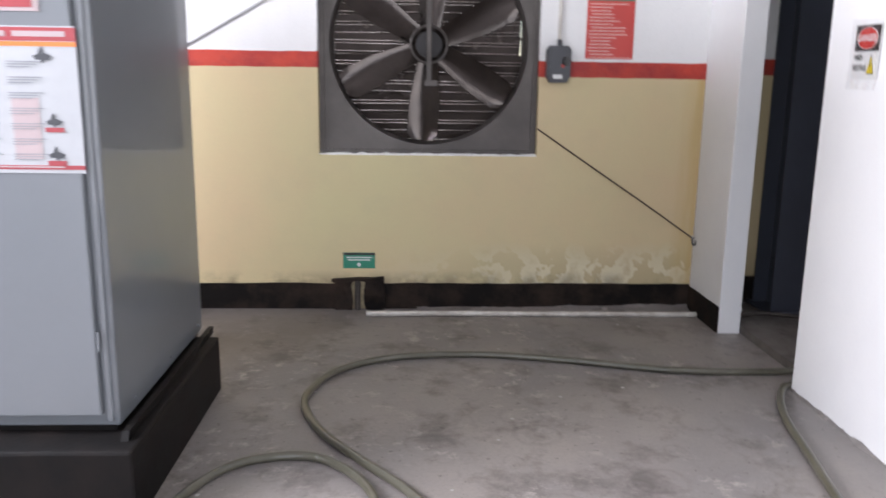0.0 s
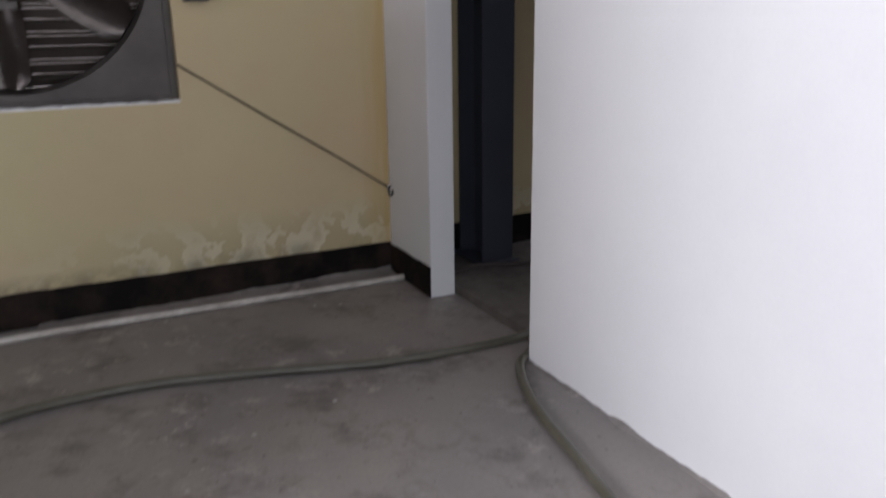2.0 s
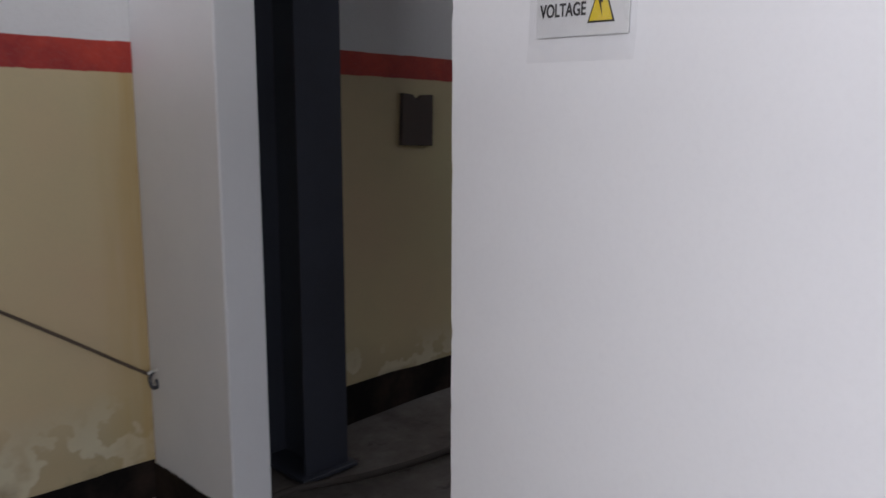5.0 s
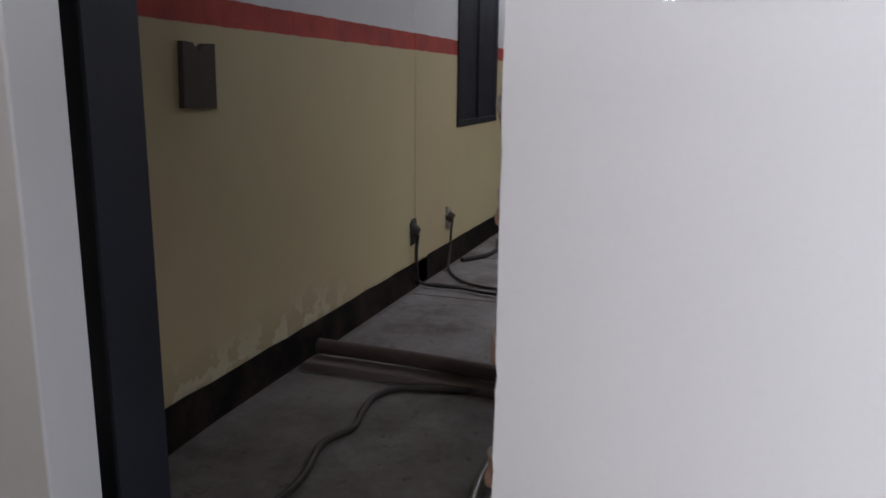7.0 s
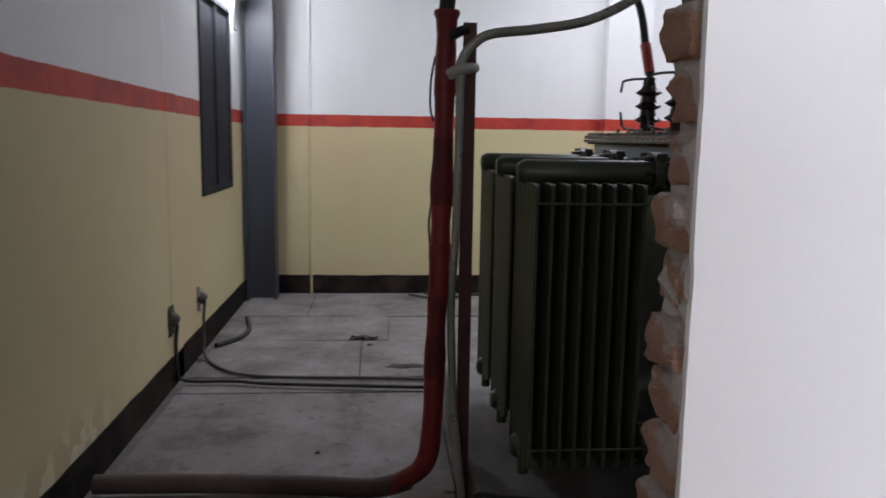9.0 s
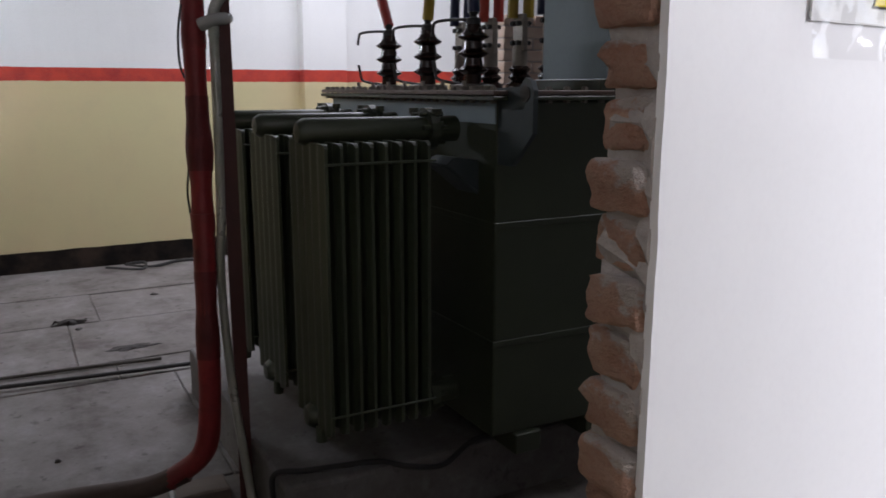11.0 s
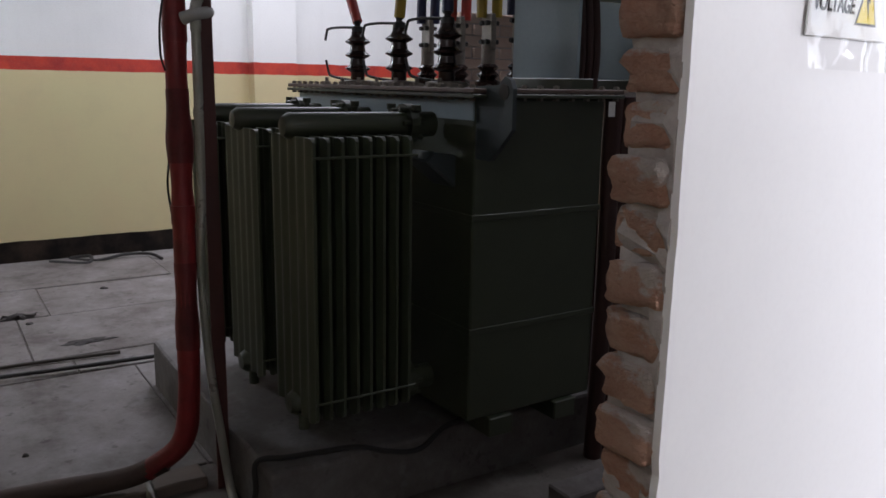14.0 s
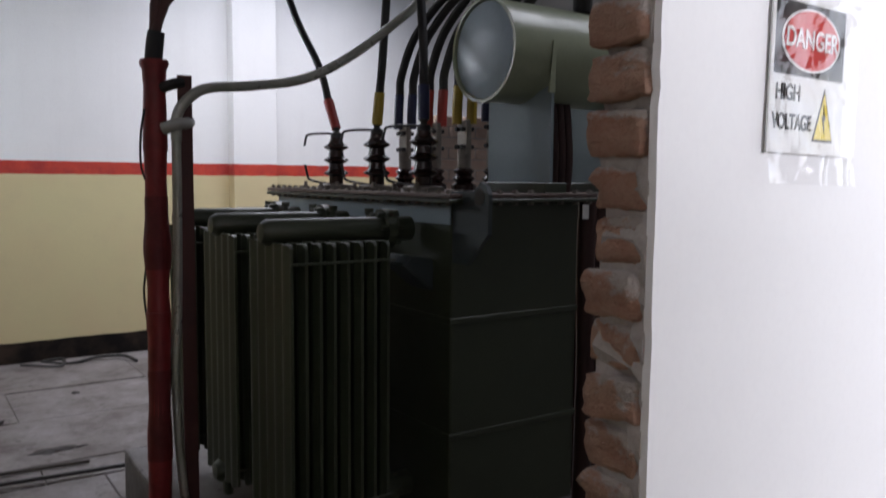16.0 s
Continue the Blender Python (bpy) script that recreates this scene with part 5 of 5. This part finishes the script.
# cables on the bay floor
single("floor_cable", tube(B(), [(0.20, 1.12, 0.06), (0.31, 1.06, BAY + 0.012), (0.571, 0.961, BAY + 0.012), (0.931, 0.913, BAY + 0.012), (1.22, 0.973, BAY + 0.012), (1.382, 0.925, BAY + 0.012), (1.53, 0.955, BAY + 0.012), (1.695, 0.969, BAY + 0.012), (1.817, 0.893, BAY + 0.012), (1.875, 0.669, BAY + 0.012), (1.93, 0.50, BAY + 0.012)], 0.0135, 9, 8, 0.1), DUSTY, "dusty dark cable snaking over the bay floor", "cable", soft=True)
for x, z, d, y1 in ((3.40, 0.44, 0.0, 0.0), (4.08, 0.42, 0.055, 0.03)):
    g = thing("cable_gland", (x, W, z), "dirty cable gland with a black cable on the bay wall", "cable gland", "cable glands")
    part("socket", rough_up(rod(B(), (x, W, z + 0.02), (x, W - 0.045, z), 0.044, 0.026, 12), 0.012, 20), DUSTY, g)
    bm = B()
    box(bm, (x - 0.05, W - 0.016, z - 0.07), (x + 0.05, W + 0.005, z + 0.075))
    bmesh.ops.subdivide_edges(bm, edges=bm.edges[:], cuts=6, use_grid_fill=True)
    for v in bm.verts:
        v.co.x = x + (v.co.x - x) * (0.75 + 0.5 * noise.noise(v.co * 19))
        v.co.z += 0.03 * noise.noise(v.co * 23 + Vector((x, 0, 7)))
    part("mortar_patch", bm, MORTAR if d else DUSTY, g, "rough mortar round the gland")
single("supply_cable", tube(B(), [(3.40, W - 0.04, 0.43), (3.40, W - 0.03, 0.33), (3.405, W - 0.032, 0.20), (3.43, W - 0.06, BAY + 0.03), (3.43, 1.15, BAY + 0.022), (3.38, 0.95, BAY + 0.022), (3.33, 0.5, BAY + 0.022), (3.29, 0.03, BAY + 0.022), (3.25, -0.6, BAY + 0.022)], 0.0105, 10, 8), RUBBER, "dusty black cable from the wall gland to the transformer", "cable", "supply cables", True)
single("supply_cable", tube(B(), [(4.08, W - 0.04, 0.41), (4.08, W - 0.03, 0.32), (4.05, W - 0.035, 0.20), (3.90, W - 0.08, BAY + 0.02), (3.62, 1.2, BAY + 0.016), (3.53, 0.95, BAY + 0.014), (3.50, 0.5, BAY + 0.014), (3.46, 0.08, BAY + 0.014)], 0.009, 10, 8), DUSTY, "thinner dusty cable beside the black one", "cable", "supply cables", True)
single("cable_offcut", tube(B(), [(4.20, 1.40, BAY + 0.02), (4.40, 1.29, BAY + 0.016), (4.60, 1.26, BAY + 0.016), (4.75, 1.28, BAY + 0.016), (4.92, 1.32, BAY + 0.03)], 0.017, 9, 6), RUBBER, "black cable offcut lying on the bay floor", "cable", soft=True)
single("wire_scrap", tube(B(), [(5.90, 0.10, BAY + 0.008), (5.72, -0.13, BAY + 0.008), (5.86, -0.18, BAY + 0.03), (5.95, -0.05, BAY + 0.008), (5.78, -0.22, BAY + 0.008), (5.80, -0.42, BAY + 0.03), (5.74, -0.60, BAY + 0.03), (5.60, -0.66, BAY + 0.01)], 0.0125, 7, 6), RUBBER, "bent black wire scrap on the floor", "wire", soft=True)
for x, y, w, d, h, lab in ((4.40, 0.45, 0.05, 0.10, 0.03, "small dark litter scrap on the slab"), (3.76, 0.16, 0.045, 0.16, 0.015, "dark dirt heap on the slab"), (4.25, 0.42, 0.02, 0.03, 0.012, "small dark litter scrap on the slab"), (4.9, -0.1, 0.02, 0.025, 0.012, "small dark litter scrap on the slab"), (2.45, 0.62, 0.015, 0.015, 0.014, "small dark stone beside the pipe"), (2.1, 0.5, 0.012, 0.012, 0.012, "small dark stone beside the pipe")):
    bm = B()
    bmesh.ops.create_icosphere(bm, subdivisions=3, radius=1, matrix=Matrix.Translation((x, y, BAY)) @ Matrix.Diagonal((w, d, h, 1)))
    for v in bm.verts:
        grow = 0.75 + 0.9 * noise.noise(Vector((v.co.x * 30, v.co.y * 14, 3))) + 0.35 * noise.noise(v.co * 70)
        v.co.x, v.co.y = x + (v.co.x - x) * grow, y + (v.co.y - y) * grow
        v.co.z += 0.5 * h * noise.noise(v.co * 40)
        v.co.z = max(v.co.z, BAY - 0.002)
    single("floor_litter", bm, DEBRIS, lab, "litter", "floor litter")
single("plinth_cable", tube(B(), [(1.60, 0.045, BAY + 0.02), (1.56, 0.045, 0.20), (1.56, 0.038, 0.295), (1.52, -0.05, 0.305), (1.50, -0.16, 0.305), (1.48, -0.28, 0.30), (1.455, -0.38, 0.27), (1.45, -0.5, 0.25), (1.47, -0.62, 0.30), (1.50, -0.8, 0.302)], 0.0095, 8, 7), RUBBER, "thin black cable lying over the plinth edge", "cable", soft=True)
bm = B()
box(bm, (1.08, -1.35, BAY - 0.02), (1.20, -0.86, 0.135), 0.006)
rough_up(bm, 0.006, 9, 2)
single("kerb_block", bm, SLAB, "pale concrete kerb block on the floor behind the partition", "kerb")

# notched board on the bay wall
bm = B()
prism(bm, [(1.176, 1.287), (1.366, 1.280), (1.370, 1.512), (1.303, 1.510), (1.270, 1.482), (1.242, 1.511), (1.185, 1.516)], 1, W - 0.025, W)
bmesh.ops.bevel(bm, geom=bm.edges[:], offset=0.002, segments=1, affect="EDGES")
single("notched_board", bm, BOARD, "dark brown notched board fixed to the bay wall", "board")

# tube lamp above the bay window
tl = thing("tube_lamp", (4.9, W, 2.47), "bright fluorescent tube lamp on the wall above the window", "lamp")
bm = B()
box(bm, (4.34, W - 0.045, 2.475), (5.50, W, 2.53), 0.006)
part("batten", bm, SIGN_WHITE, tl)
part("tube", rod(B(), (4.40, W - 0.07, 2.47), (5.44, W - 0.07, 2.47), 0.014, seg=12), TUBE, tl, soft=True)
for x in (4.38, 5.46):
    part("lamp_holder", box(B(), (x - 0.012, W - 0.085, 2.45), (x + 0.012, W - 0.04, 2.50), 0.002), SIGN_WHITE, tl)
single("wall_hook", tube(B(), [(5.46, W - 0.01, 2.46), (5.46, W - 0.012, 2.25), (5.42, W - 0.03, 2.22)], 0.007, 7, 4), RUBBER, "dark hooked rod on the wall beside the window", "hook", soft=True)

# pieces: slabs of the bay floor
random.seed(11)
floor_ob = bpy.data.objects["floor_bay"]
for x0, x1, joints in ((2.06, 3.27, (-4.4, -1.9, 0.05, W - 0.05)), (3.29, 3.55, (-4.4, -2.0, 0.3, W - 0.05)), (3.565, 4.375, (-4.4, -2.5, -0.75, 0.47, W - 0.05)), (4.39, 5.10, (-4.4, -3.0, -0.9, 0.29, W - 0.05)), (5.115, 6.0, (-4.4, -2.8, -0.6, 0.9, W - 0.05))):
    for y0, y1 in zip(joints, joints[1:]):
        bm = B()
        box(bm, (x0 + 0.001, y0 + 0.003, BAY - 0.045), (x1 - 0.001, y1 - 0.003, BAY + random.uniform(-0.003, 0.003)), 0.004)
        part("slab", bm, SLAB, floor_ob)

# pieces: bricks of the partition's raw end
random.seed(5)
shapes = []
for k in range(6):
    bm = B()
    box(bm, (-0.5, -0.5, -0.5), (0.5, 0.5, 0.5), 0.12, 2)
    bmesh.ops.subdivide_edges(bm, edges=[e for e in bm.edges if e.calc_length() > 0.3], cuts=4, use_grid_fill=True)
    for v in bm.verts:
        v.co += 0.05 * Vector((noise.noise(v.co * 5 + Vector((k, 2, 0))), noise.noise(v.co * 5 + Vector((0, k, 4))), noise.noise(v.co * 5 + Vector((6, 0, k)))))
        v.co += 0.09 * Vector((noise.noise(v.co * 2 + Vector((k, 0, 0))), noise.noise(v.co * 2 + Vector((0, k, 9))), 0.8 * noise.noise(v.co * 2 + Vector((5, 0, k)))))
    shapes.append(finish("brick", bm, BRICK, True))
k = 0
z = JOINT - COURSE * int(JOINT / COURSE)
while z < TOP - COURSE:
    out = random.choice((0.0, 0.004, 0.012, -0.006, 0.008))
    wide = random.uniform(0.096, 0.108)
    ob = new("brick", shapes[k % 6])
    ob.parent = partition
    ob.location = (0.016 + wide / 2 + random.uniform(-0.002, 0.005), -0.045 + out, z + COURSE / 2)
    ob.scale = (wide, 0.095, random.uniform(0.061, 0.067))
    ob.rotation_euler = (radians(random.uniform(-3, 3)), radians(random.uniform(-2, 2)), radians(random.uniform(-5, 5)))
    z += COURSE
    k += 1

# rough brick wall behind the transformer, with its bricks
bm = B()
box(bm, (3.815, -4.5, BAY - 0.04), (3.91, -2.22, 1.93))
back = structure("wall_rough", bm, MORTAR, "unplastered pale brick wall behind the transformer")
bm = B()
box(bm, (-0.5, -0.5, -0.5), (0.5, 0.5, 0.5), 0.05, 1)
pale = finish("brick", bm, BRICK_PALE, True)
row, z = 0, BAY
while z < 1.93:
    y = -2.215 - (0.115 if row % 2 else 0)
    first = True
    while y > -3.7:
        w = 0.108 if (first and row % 2) else 0.22
        if first and row % 2:
            y = -2.215
        ob = new("brick", pale)
        ob.parent = back
        ob.location, ob.scale = (3.845 + random.uniform(-0.004, 0.004), y - w / 2, z + 0.036), (0.075, w, 0.066)
        ob.rotation_euler = (0, 0, radians(random.uniform(-1.5, 1.5)))
        y -= w + 0.011
        first = False
    z += COURSE
    row += 1
